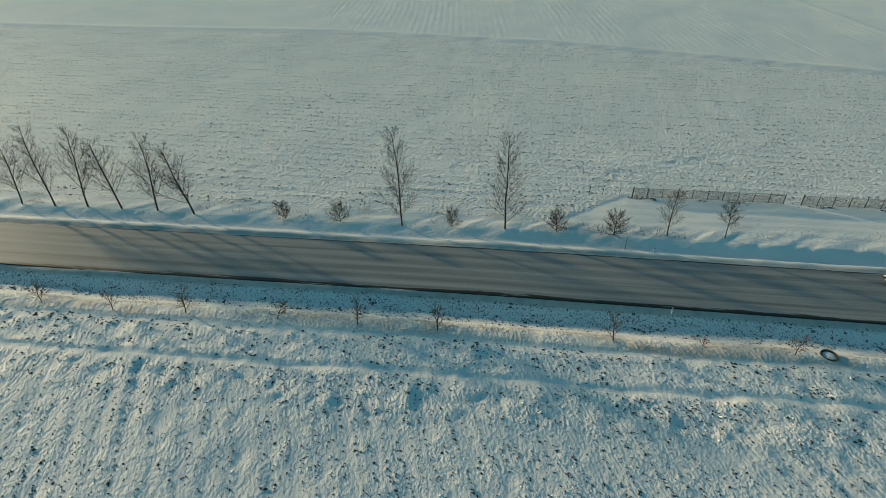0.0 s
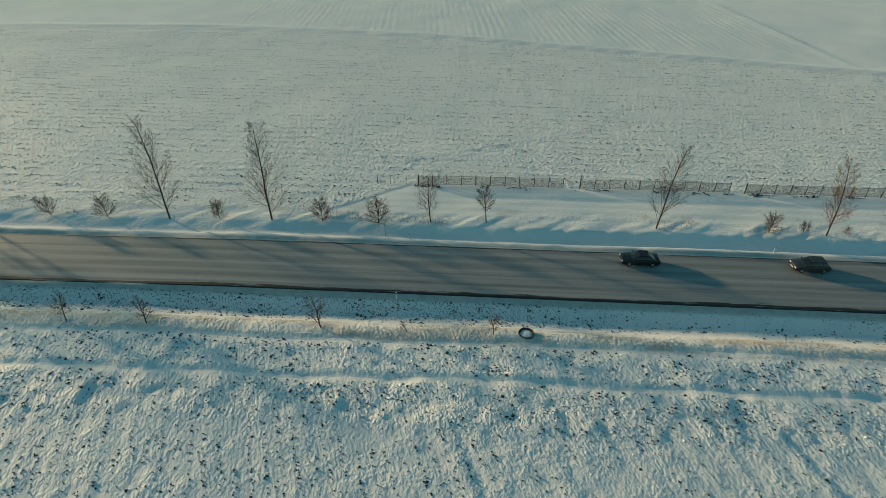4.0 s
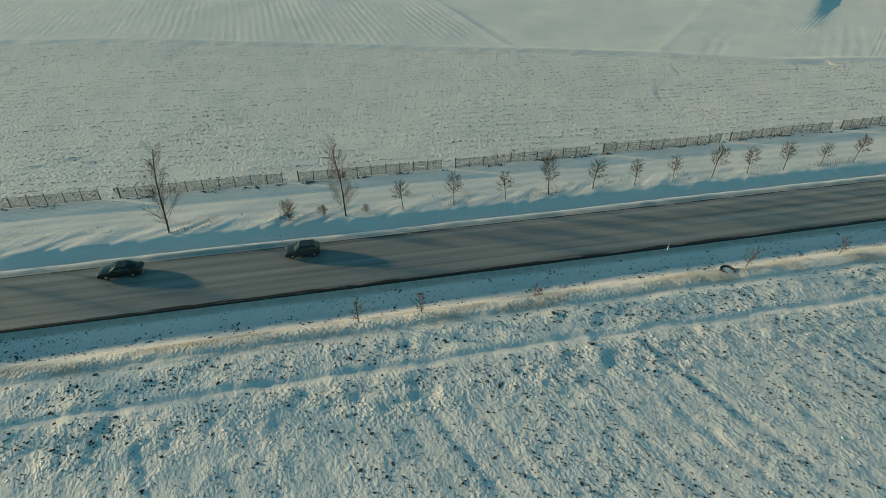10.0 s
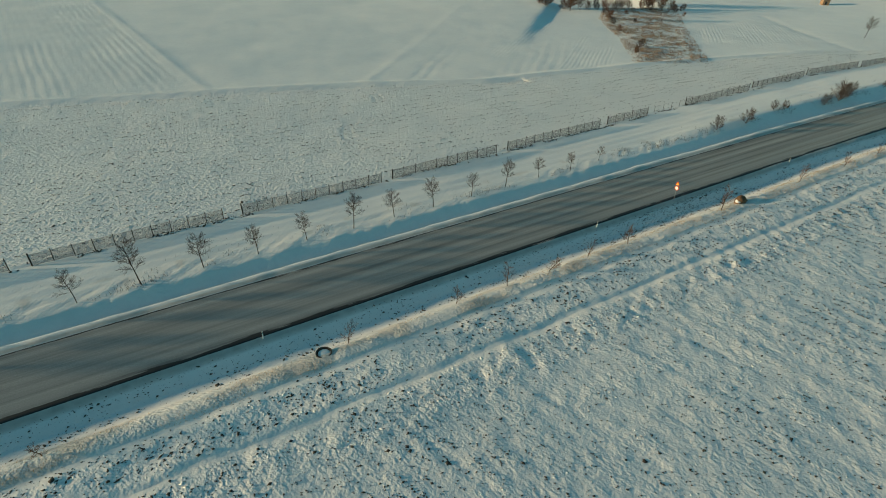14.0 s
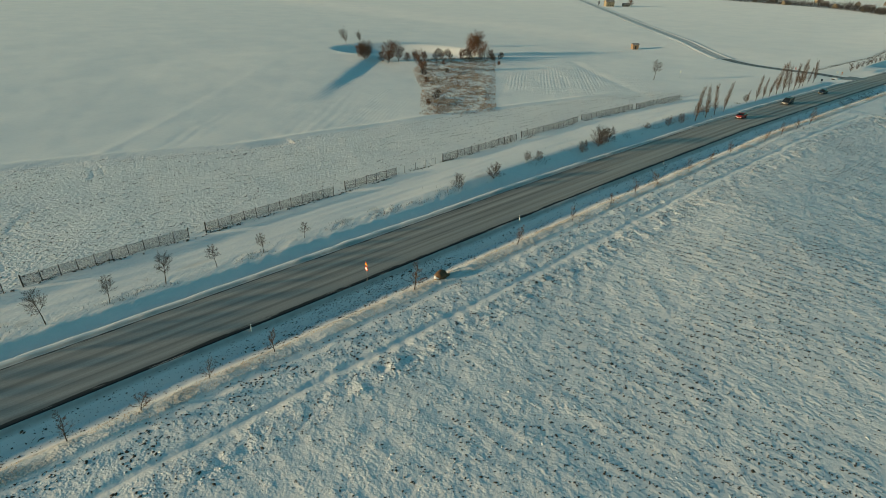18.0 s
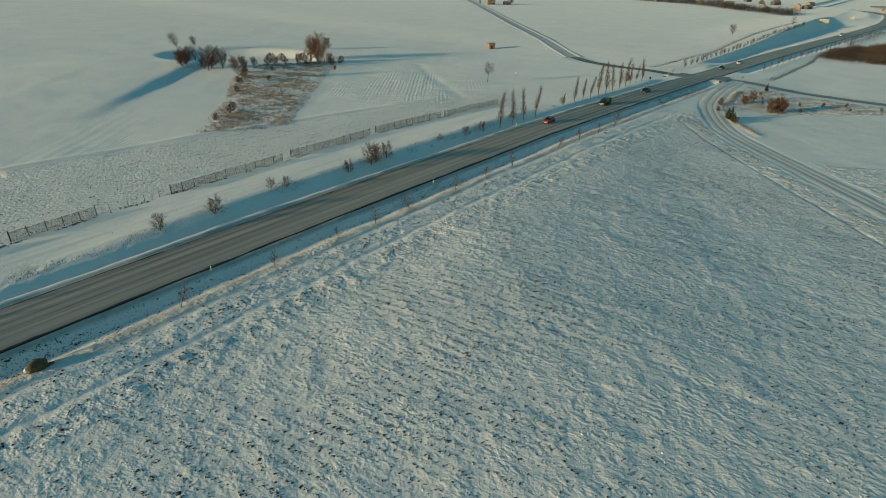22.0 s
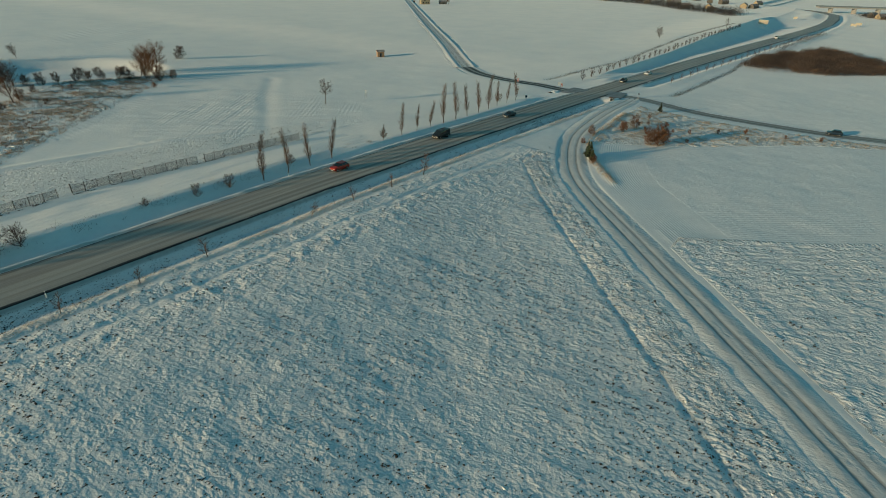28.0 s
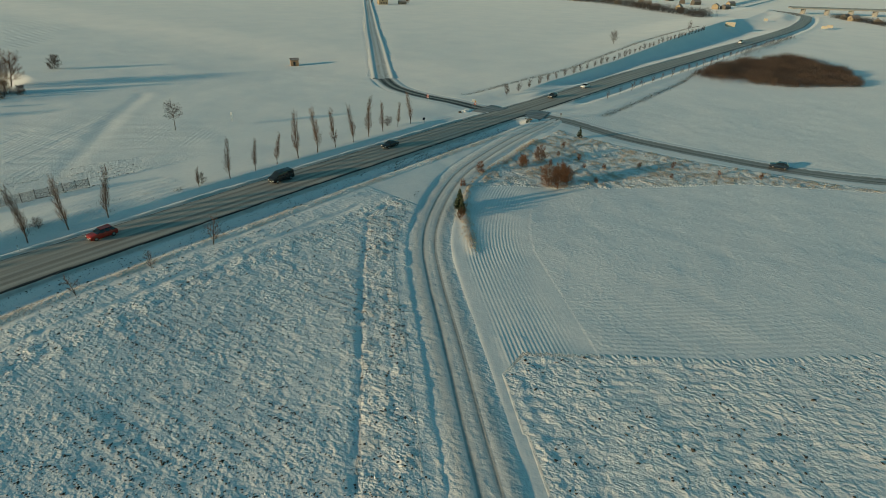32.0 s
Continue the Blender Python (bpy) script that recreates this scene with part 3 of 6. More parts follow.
    h += rougharea * (0.05 * rr + 0.05 * sstep(0.55, 0.9, n1) + 0.06 * (n2 - 0.5)) * sstep(-0.5, 1.0, -lim)
    h += ef * 0.07 * np.exp(-(lim / 0.8) ** 2) * (x > 326)
    combed = ef * (1 - sstep(11, 17, dl)) * sstep(5, 7, dl) * (lim > 0)
    across = np.where(rougharea, lim * 0.58 / 1.15, np.where(head, dw / 1.2, dl / 0.54)) + 0.25 * (n3 - 0.5) * (rougharea | head)
    drilled = ef * (lim > 0) * (dl > 17)
    across = np.where(drilled, lim * 0.58 / 0.8 + 0.4 * (n3 - 0.5), across)
    comb = 0.5 * drilled * sstep(0.25, 0.7, vnoise(x / 11, y / 11, 34)) * (1 - sstep(10, 45, lim)) + combed * (0.35 + 0.9 * sstep(0.3, 0.7, vnoise(x / 9, y / 9, 31))) + 1.6 * rougharea * (0.3 + vnoise(x / 5, y / 5, 32)) + 1.0 * head
    # wind-combed and driven-over snow round the old pit
    tracked = np.maximum(windy, 0.6 * fa * sstep(205, 215, x) * (1 - sstep(270, 290, x)) * (1 - sstep(175, 190, y)))
    cross = x * 0.64 - y * 0.77
    across = np.where(tracked > 0.02, cross / 1.25 + 0.5 * (n4 - 0.5), across)
    comb = comb + 1.1 * tracked * sstep(0.4, 0.65, vnoise(cross / 5, (x + y) / 45, 35))
    # a grassy rim beside the bend of the track
    rim, _ = path_distance(x, y, RIM, 20)
    h += 0.22 * np.exp(-(rim / 0.9) ** 2)
    straw += 0.8 * np.exp(-(rim / 0.9) ** 2) * sstep(0.35, 0.6, n1) * sstep(0.4, 0.7, n3)
    # the overgrown boundary furrows beyond the junction
    for line in BOUNDARIES:
        db, _ = path_distance(x, y, line, 20)
        h -= 0.16 * np.exp(-(db / 1.6) ** 2)
        straw += 0.5 * np.exp(-(db / 1.0) ** 2) * sstep(0.3, 0.6, n3)
    for off in (6.2, 8.6):
        h += ef * (lim < 6) * 0.12 * np.exp(-((dl - off) / 0.4) ** 2) * vnoise(x / 1.2, y / 1.2, 24)
    # tyre curves in the northern field
    for line in TYRE_LINES:
        dt, _ = path_distance(x, y, line, 12)
        h -= 0.08 * np.exp(-((dt - 0.9) / 0.36) ** 2) - 0.06 * np.exp(-((dt - 1.6) / 0.35) ** 2)
        soil *= 1 - 0.8 * np.exp(-(dt / 1.8) ** 2)
    coarse = np.clip(0.09 + 0.75 * fieldw + plough * rough + 1.25 * nf + 1.2 * head + 1.3 * rougharea + 0.10 * verge + 0.16 * drilled + 0.5 * left + 0.45 * windy + 1.3 * scr + 1.1 * scr2 + 1.1 * bank + 0.2 * nb, 0, 1.5)
    for off in (-17.9, -12.9):
        coarse *= 1 - 0.85 * (1 - 0.3 * sstep(150, 215, x)) * np.exp(-((d - off - 0.5 * np.sin(x / 37) - 0.5 * (n3 - 0.5)) / 0.5) ** 2) * (x < 345)
    # bed of the roads
    for line, half in ROAD_BEDS:
        dr, _ = path_distance(x, y, line, 10)
        k = 1 - sstep(half, half + 1.2, dr)
        h = h * (1 - k) - 0.30 * k
        soil, straw = soil * (1 - k), straw * (1 - k)
    h -= 0.3 * (1 - sstep(4.3, 4.7, np.abs(d)))
    return h, np.clip(soil, 0, 1), np.clip(straw, 0, 1), np.clip(slush, 0, 1), coarse, across, comb


def land(x, y):
    x, y = np.atleast_1d(np.asarray(x, float)), np.atleast_1d(np.asarray(y, float))
    return macro(x, y) + relief(x, y)[0]


def land_z(x, y):
    return float(land([x], [y])[0])


# ---- building helpers ----
def mesh_from(name, verts, faces, material, smooth=False, attrs=None):
    me = bpy.data.meshes.new(name)
    verts, faces = np.asarray(verts, np.float32), np.asarray(faces, np.int32)
    k = faces.shape[1]
    me.vertices.add(len(verts))
    me.vertices.foreach_set("co", verts.ravel())
    me.loops.add(faces.size)
    me.loops.foreach_set("vertex_index", faces.ravel())
    me.polygons.add(len(faces))
    me.polygons.foreach_set("loop_start", np.arange(0, faces.size, k, dtype=np.int32))
    me.polygons.foreach_set("loop_total", np.full(len(faces), k, np.int32))
    if smooth:
        me.polygons.foreach_set("use_smooth", np.ones(len(faces), bool))
    for key, v in (attrs or {}).items():
        a = me.attributes.new(key, "FLOAT", "POINT")
        a.data.foreach_set("value", np.asarray(v, np.float32).ravel())
    me.update(calc_edges=True)
    me.validate()
    me.materials.append(material)
    return me


def part(name, bm, material, parent, label=""):
    me = bpy.data.meshes.new(name)
    bm.normal_update()
    bm.to_mesh(me)
    bm.free()
    me.materials.append(material)
    ob = new(name, me)
    ob.parent = parent
    return tagged(ob, label)


def part_mesh(name, me, parent, label=""):
    ob = new(name, me)
    ob.parent = parent
    return tagged(ob, label)


def box(bm, x0, y0, z0, x1, y1, z1, bevel=0.0):
    r = bmesh.ops.create_cube(bm, size=1, matrix=Matrix.Translation(((x0 + x1) / 2, (y0 + y1) / 2, (z0 + z1) / 2)) @ Matrix.Diagonal((x1 - x0, y1 - y0, z1 - z0, 1)))
    if bevel:
        es = list({e for v in r["verts"] for e in v.link_edges})
        bmesh.ops.bevel(bm, geom=es, offset=bevel, segments=2, affect="EDGES", profile=0.5)
    return bm


def boxed(*a, bevel=0.0):
    return box(bmesh.new(), *a, bevel=bevel)


def rod(bm, a, b, r0, r1=None, sides=8):
    a, b = Vector(a), Vector(b)
    q = (b - a).to_track_quat("Z", "Y").to_matrix().to_4x4()
    bmesh.ops.create_cone(bm, cap_ends=True, segments=sides, radius1=r0, radius2=r0 if r1 is None else r1, depth=(b - a).length,
                          matrix=Matrix.Translation((a + b) / 2) @ q)
    return bm


def grid_mesh(name, xs, ys, material):
    gx, gy = np.meshgrid(xs, ys)
    h, soil, straw, slush, coarse, across, comb = relief(gx, gy)
    gz = macro(gx, gy) + h
    nx, ny = len(xs), len(ys)
    i = np.arange(nx * ny).reshape(ny, nx)
    faces = np.stack([i[:-1, :-1], i[:-1, 1:], i[1:, 1:], i[1:, :-1]], -1).reshape(-1, 4)
    v = np.stack([gx, gy, gz], -1).reshape(-1, 3)
    return mesh_from(name, v, faces, material, True, {"soil": soil, "straw": straw, "slush": slush, "coarse": coarse, "across": across, "comb": comb})


def grow(a, b, s0, k, top):
    out, s = [a], s0
    while (out[-1] < b) == (s > 0):
        out.append(out[-1] + s)
        s = math.copysign(min(abs(s) * k, top), s)
    return out[1:]


FINE = 1.0
xs = sorted(grow(-84, -4500, -0.6 * FINE, 1.09, 400) + list(np.arange(-84, 436, 0.45 * FINE)) + grow(436, 5000, 0.5 * FINE, 1.022, 300))
ys = sorted(grow(-34, -4500, -0.6 * FINE, 1.10, 400) + list(np.arange(-34, 45, 0.43 * FINE)) + list(np.arange(45, 67, 0.30 * FINE))
            + list(np.arange(67, 84, 0.5 * FINE)) + grow(84, 5000, 0.55 * FINE, 1.017, 300))
ground = tagged(new("ground", grid_mesh("ground", np.array(xs), np.array(ys), SNOW)), "snow-covered farmland with frozen clods and furrows", "ground", kind="structure")


def ribbon(name, pts, offs, zs, material, attrs, step=1.5, lift=None):
    """A road along pts: offsets across it, heights over the land, and attributes across."""
    p = smooth_path(pts, step)
    t = np.gradient(p, axis=0)
    t /= np.linalg.norm(t, axis=1)[:, None]
    nrm = np.stack([-t[:, 1], t[:, 0]], 1)
    offs, zs = np.array(offs), np.array(zs)
    v = p[:, None, :] + nrm[:, None, :] * offs[None, :, None]
    if lift is None:
        mz = macro(v[..., 0].ravel(), v[..., 1].ravel()).reshape(v.shape[:2])
        mid = macro(p[:, 0], p[:, 1])
        mz = 0.5 * mz + 0.5 * mid[:, None]
    else:
        mz = np.repeat(lift(p[:, 0])[:, None], len(offs), 1)
    wob = 0.03 * (vnoise(v[..., 0] / 1.3, v[..., 1] / 1.3, 40) - 0.5)
    z = mz + zs[None, :] + wob
    if lift is None:
        for j, k in ((0, 1.0), (-1, 1.0), (1, 0.6), (-2, 0.6), (2, 0.25), (-3, 0.25)):
            z[:, j] = (1 - k) * z[:, j] + k * (land(v[:, j, 0], v[:, j, 1]) + (-0.04 if k == 1 else 0.03))
    attrs = {"offset": offs, **attrs}
    n, k = v.shape[:2]
    i = np.arange(n * k).reshape(n, k)
    f = np.stack([i[:-1, :-1], i[1:, :-1], i[1:, 1:], i[:-1, 1:]], -1).reshape(-1, 4)[:, ::-1]
    at = {a: np.repeat(np.array(c, float)[None, :], n, 0) for a, c in attrs.items()}
    return mesh_from(name, np.concatenate([v, z[..., None]], -1).reshape(-1, 3), f, material, True, at)


# the main road: carriageway with black, wet edges
xr = np.concatenate([np.arange(-2600, -100, 60), np.arange(-100, 460, 6), np.arange(460, 1130, 12)])
main_pts = [(float(a), float(road_y(a))) for a in xr]
RO = [-5.05, -4.95, -4.75, -4.5, -4.3, -3.6, -1.8, 0, 1.8, 3.6, 4.45, 4.62, 4.78, 4.95, 5.05]
RZ = [-0.25, -0.02, 0.03, 0.04, 0.05, 0.06, 0.08, 0.10, 0.08, 0.06, 0.045, 0.04, 0.03, -0.02, -0.25]
tagged(new("road", ribbon("road", main_pts, RO, RZ, ASPHALT, {
    "wet": [1, 1, 0.95, 0.72, 0.38, -0.35, -0.5, -0.5, -0.5, -0.35, 0.3, 0.62, 0.9, 1, 1], "snowy": [0.0] * 15, "salty": [1.0] * 15}, 3.0, base_z)),
    "two-lane asphalt road grey with frost, black wet edges", "road", kind="structure")
SO = [-5.2, -4.6, -4.0, -3.2, -2.7, -1.8, -1.1, 0, 1.1, 1.8, 2.7, 3.2, 4.0, 4.6, 5.2]
SZ = [-0.35, 0.08, 0.12, 0.08, 0.02, 0.03, 0.03, 0.05, 0.03, 0.03, 0.02, 0.08, 0.14, 0.08, -0.35]
SS = [1.2, 1.2, 1.2, 1.15, 0.75, -0.1, -0.1, 0.3, -0.1, -0.1, 0.75, 1.15, 1.2, 1.2, 1.2]
SW = [-0.5, -0.5, -0.5, -0.5, -0.1, 0.85, 0.8, 0.1, 0.8, 0.85, -0.1, -0.5, -0.5, -0.5, -0.5]
tagged(new("side_road", ribbon("side_road", EAST_ROAD, SO, SZ, ASPHALT, {"wet": [0.7 * v - 0.15 for v in SW], "snowy": SS, "salty": [0.6] * 15})), "dark asphalt side road between low snow banks", "road", kind="structure")
SSW = [1.2, 1.2, 1.2, 1.1, 0.5, 0.15, 0.1, 0.3, 0.1, 0.15, 0.5, 1.1, 1.2, 1.2, 1.2]
SWZ = [-0.35, 0.40, 0.55, 0.25, 0.03, 0.03, 0.03, 0.05, 0.03, 0.03, 0.03, 0.20, 0.42, 0.28, -0.35]
tagged(new("side_road", ribbon("side_road", WEST_ROAD[:6], SO, SZ, ASPHALT, {"wet": SW, "snowy": SSW, "salty": [0.5] * 15})), "dark wet side road between ploughed snow banks", "road", kind="structure")
SLUSHY = [1.2, 1.2, 1.2, 1.1, 0.8, 0.66, 0.62, 0.75, 0.62, 0.66, 0.8, 1.1, 1.2, 1.2, 1.2]
tagged(new("side_road", ribbon("side_road", WEST_ROAD[5:], SO, SWZ, ASPHALT, {"wet": [0.3 * v - 0.4 for v in SW], "snowy": SLUSHY, "salty": [0.85] * 15})), "pale slush-covered side road between ploughed snow banks", "road", kind="structure")
AO = [-6.3, -5.6, -3, 0, 3, 5.6, 6.3]
for apron in ([(426.6, 55.0), (426.7, 58.0), (426.9, 61.5)], [(430.3, 48.2), (430.8, 45.0), (431.4, 41.5)]):
    tagged(new("junction_apron", ribbon("junction_apron", apron, AO, [-0.2, 0.0, 0.03, 0.05, 0.03, 0.0, -0.2], ASPHALT, {"wet": [0.1, 0.0, -0.1, -0.1, -0.1, 0.0, 0.1], "snowy": [0.4, 0.2, 0, 0, 0, 0.2, 0.4]}, 1.0, lambda v: base_z(v) + 0.012)), "dark asphalt mouth of the junction", "road", kind="structure")
LO = [-4.0, -3.4, -2.9, -2.2, -1.25, -1.08, -0.86, -0.68, 0.0, 0.68, 0.86, 1.08, 1.25, 2.2, 2.9, 3.4, 4.0]
LZ = [-0.15, 0.0, 0.08, 0.02, 0.04, -0.01, -0.02, 0.02, 0.045, 0.02, -0.02, -0.01, 0.04, 0.02, 0.08, 0.0, -0.15]
LS = [0, 0, 0.1, 0.35, 0.2, 0.75, 0.85, 0.4, 0.2, 0.4, 0.85, 0.75, 0.2, 0.35, 0.1, 0, 0]
tagged(new("farm_track", ribbon("farm_track", LOOP_ROAD, LO, LZ, SNOW, {"soil": [0.3 if v > 0.8 else 0 for v in LS], "straw": [0.0] * 17, "slush": LS, "coarse": [0.9, 0.8, 0.6, 0.4, 0.25, 0.1, 0.1, 0.2, 0.4, 0.2, 0.1, 0.1, 0.25, 0.4, 0.6, 0.8, 0.9]})),
       "snow-packed farm track with two dark wheel ruts", "track", kind="structure")


# ---- bare trees ----
RINGS = {k: np.stack([np.cos(np.arange(k) * 2 * math.pi / k), np.sin(np.arange(k) * 2 * math.pi / k)], -1) for k in (3, 4, 6)}


def tube_faces(n, sides):
    i, j = np.meshgrid(np.arange(n - 1), np.arange(sides), indexing="ij")
    p, q = i * sides + j, i * sides + (j + 1) % sides
    return np.stack([p, q, q + sides, p + sides], -1).reshape(-1, 4)


def crossed(a, b):
    return np.stack([a[..., 1] * b[2] - a[..., 2] * b[1], a[..., 2] * b[0] - a[..., 0] * b[2], a[..., 0] * b[1] - a[..., 1] * b[0]], -1)


def tube(out, pts, radii, sides):
    """Adds a tapered tube along pts to out, a list of (verts, faces)."""
    pts = np.asarray(pts, float)
    t = np.empty_like(pts)
    t[1:] = pts[1:] - pts[:-1]
    t[0] = t[1]
    t /= np.sqrt((t * t).sum(1))[:, None] + 1e-9
    a = crossed(t, (0.31, 0.95, 0.05))
    a /= np.sqrt((a * a).sum(1))[:, None] + 1e-9
    b = np.stack([t[:, 1] * a[:, 2] - t[:, 2] * a[:, 1], t[:, 2] * a[:, 0] - t[:, 0] * a[:, 2], t[:, 0] * a[:, 1] - t[:, 1] * a[:, 0]], -1)
    ring = RINGS[sides]
    r = np.asarray(radii)[:, None, None]
    v = pts[:, None] + r * (ring[None, :, :1] * a[:, None] + ring[None, :, 1:] * b[:, None])
    out.append((v.reshape(-1, 3), tube_faces(len(pts), sides)))


def joined(out):
    v = np.concatenate([q[0] for q in out])
    start = np.cumsum([0] + [len(q[0]) for q in out[:-1]])
    return v, np.concatenate([q[1] + k for q, k in zip(out, start)])


def limb(rng, trunk, crown, p, d, length, r, level, cfg):
    n = (6, 4, 3, 2)[level] if level < 4 else 2
    pts, dirs = [np.array(p)], []
    d = np.array(d) / np.linalg.norm(d)
    for _ in range(n):
        d = d + rng.normal(0, cfg["wander"], 3) + np.array((0, 0, cfg["up"][level]))
        d /= np.linalg.norm(d)
        dirs.append(d)
        pts.append(pts[-1] + d * length / n)
    tip = 0.3 if level == 0 else 0.35
    radii = [r * (1 - (1 - tip) * i / n) for i in range(n + 1)]
    tube(trunk if level == 0 else crown, pts, radii, (6, 4, 3, 3)[level])
    if level >= cfg["levels"]:
        return
    turn = rng.uniform(0, 6.28)
    for i in range(cfg["n"][level]):
        s = cfg["from"][level] + (1 - cfg["from"][level]) * (i + rng.uniform(0.1, 0.9)) / cfg["n"][level]
        seg = min(int(s * n), n - 1)
        q = pts[seg] + (pts[seg + 1] - pts[seg]) * (s * n - seg)
        turn += 2.4 + rng.normal(0, 0.4)
        w = dirs[seg]
        e1 = crossed(w, (0.3, 0.2, 0.93))
        if np.linalg.norm(e1) < 0.2:
            e1 = crossed(w, (1.0, 0, 0))
        e1 /= np.linalg.norm(e1)
        e2 = crossed(w, e1)
        ang = radians(cfg["angle"][level] * rng.uniform(0.75, 1.2))
        cd = math.cos(ang) * w + math.sin(ang) * (math.cos(turn) * e1 + math.sin(turn) * e2)
        cl = cfg["len"][level] * length * (cfg["shape"](s) if level == 0 else (1.1 - 0.6 * s)) * rng.uniform(0.75, 1.2)
        limb(rng, trunk, crown, q, cd, cl, max(r * cfg["thin"][level] * (1.15 - 0.6 * s), cfg["twig"]), level + 1, cfg)


TALL = dict(levels=3, n=[30, 11, 8], angle=[44, 34, 36], len=[0.33, 0.45, 0.5], up=[0.01, 0.09, 0.07, 0.05], wander=0.045, thin=[0.24, 0.45, 0.55],
            twig=0.0075, shape=lambda s: 1.2 - 0.85 * s, **{"from": [0.08, 0.15, 0.15]})
OPEN = dict(levels=3, n=[22, 11, 8], angle=[42, 36, 36], len=[0.46, 0.44, 0.5], up=[0.0, 0.06, 0.06, 0.05], wander=0.045, thin=[0.28, 0.45, 0.55],
            twig=0.008, shape=lambda s: 1.15 - 0.85 * s, **{"from": [0.16, 0.15, 0.15]})
YOUNG = dict(levels=3, n=[26, 8, 5], angle=[56, 34, 36], len=[0.40, 0.48, 0.5], up=[0.0, 0.05, 0.03, 0.02], wander=0.05, thin=[0.34, 0.5, 0.6],
             twig=0.010, shape=lambda s: 1.25 - 0.75 * s, **{"from": [0.40, 0.2, 0.2]})
POPLAR = dict(levels=3, n=[56, 8, 4], angle=[28, 22, 26], len=[0.25, 0.5, 0.5], up=[0.0, 0.18, 0.12, 0.1], wander=0.04, thin=[0.26, 0.5, 0.6],
              twig=0.010, shape=lambda s: 1.15 - 0.6 * s, **{"from": [0.10, 0.15, 0.2]})
THIN = dict(levels=3, n=[13, 6, 4], angle=[45, 38, 38], len=[0.45, 0.48, 0.5], up=[0.0, 0.07, 0.05, 0.0], wander=0.09, thin=[0.5, 0.6, 0.65],
            twig=0.011, shape=lambda s: 1.1 - 0.6 * s, **{"from": [0.2, 0.2, 0.2]})
BUSHY = dict(levels=3, n=[34, 9, 5], angle=[60, 34, 36], len=[0.66, 0.45, 0.5], up=[0.0, 0.10, 0.05, 0.03], wander=0.07, thin=[0.5, 0.55, 0.6],
             twig=0.010, shape=lambda s: 1.1 - 0.6 * s, **{"from": [0.06, 0.2, 0.15]})


def tree_thing(name, seed, height, radius, cfg, twig, label, category, group, lean=0.04):
    rng = np.random.default_rng(seed)
    trunk, crown = [], []
    limb(rng, trunk, crown, (0, 0, -0.25), (rng.normal(0, lean), rng.normal(0, lean), 1), height + 0.25, radius, 0, cfg)
    top = tagged(new(name), label, category, group)
    part_mesh("trunk", mesh_from("trunk", *joined(trunk), BARK, True), top)
    part_mesh("crown", mesh_from("crown", *joined(crown), twig, True), top, "leafless branches and twigs")
    return top


def plant(proto, x, y, scale=1.0, turn=0.0, sink=0.0, tall=None):
    m = pose(x, y, land_z(x, y) - sink, 0, 0, turn) @ Matrix.Diagonal((scale, scale, tall or scale, 1))
    return m


def row_of(protos, places, unit, seed):
    """Stands the protos in turn at places (x, y, height); the first use of each is the proto itself."""
    rng = random.Random(seed)
    used = set()
    for i, (x, y, h) in enumerate(places):
        p = protos[i % len(protos)]
        m = plant(p, x, y, h / unit * rng.uniform(0.95, 1.05), rng.uniform(0, 360), tall=h / unit)
        if p.name in used:
            copy_thing(p, m)
        else:
            used.add(p.name)
            p.matrix_basis = m
    return protos


def spread_copies(protos, places, unit, seed):
    rng = random.Random(seed)
    for i, (x, y, h) in enumerate(places):
        copy_thing(protos[i % len(protos)], pose(x, y, land_z(x, y), 0, 0, rng.uniform(0, 360)) @ Matrix.Diagonal((h / unit, h / unit, h / unit, 1)))


TALL_L = "tall leafless tree with a slim trunk, rooted in the snowy bank"
slim = [tree_thing("bare_tree", 10 + i, 13, 0.13, TALL, TWIG, TALL_L, "tree", "trees along the road") for i in range(2)]
row_of(slim, [(-14.0, 64.4, 13.6), (0.6, 64.5, 13.0), (52.8, 65.2, 10.8)], 13, 1)
fan = [tree_thing("bare_tree", 20 + i, 12, 0.15, OPEN, TWIG, "leafless tree with wide rising limbs on the snowy bank", "tree", "trees along the road", 0.08) for i in range(3)]
row_of(fan, [(-73.6, 64.2, 9.6), (-67.8, 64.0, 11.6), (-62.5, 64.2, 11.2), (-56.9, 64.2, 13.2), (-51.3, 64.4, 12.0), (-45.4, 64.2, 11.8),
             (22.6, 65.2, 8.8)], 12, 2)
russet = tree_thing("bare_tree", 31, 10, 0.11, TALL, TWIG_RED, "slender leafless tree with reddish twigs on the verge", "tree", "trees along the road")
row_of([russet], [(74.8, 65.2, 10.0)], 10, 3)
bushes = [tree_thing("bush", 40 + i, 2.8, 0.055, BUSHY, TWIG, "leafless round bush standing in the snow", "bush", "roadside bushes") for i in range(3)]
row_of(bushes, [(-31.2, 64.2, 2.6), (-23.0, 64.3, 2.8), (-6.8, 64.5, 2.5), (7.7, 64.6, 3.1), (15.5, 64.7, 3.3), (67.5, 65.3, 2.8), (72.0, 65.6, 1.6),
                (77.5, 65.6, 1.0), (207.2, 65.7, 2.7), (216.2, 65.3, 3.0), (228.0, 67.0, 1.8), (230.8, 66.2, 2.0), (244.6, 64.8, 2.6), (250.9, 65.0, 3.9), (252.6, 65.3, 3.5),
                (255.8, 65.4, 3.4), (274.1, 65.8, 1.3), (282.6, 64.5, 2.4), (288.9, 64.2, 2.4), (304.4, 65.4, 1.6), (331.5, 64.4, 2.2), (388, 67, 2.4)], 2.8, 4)
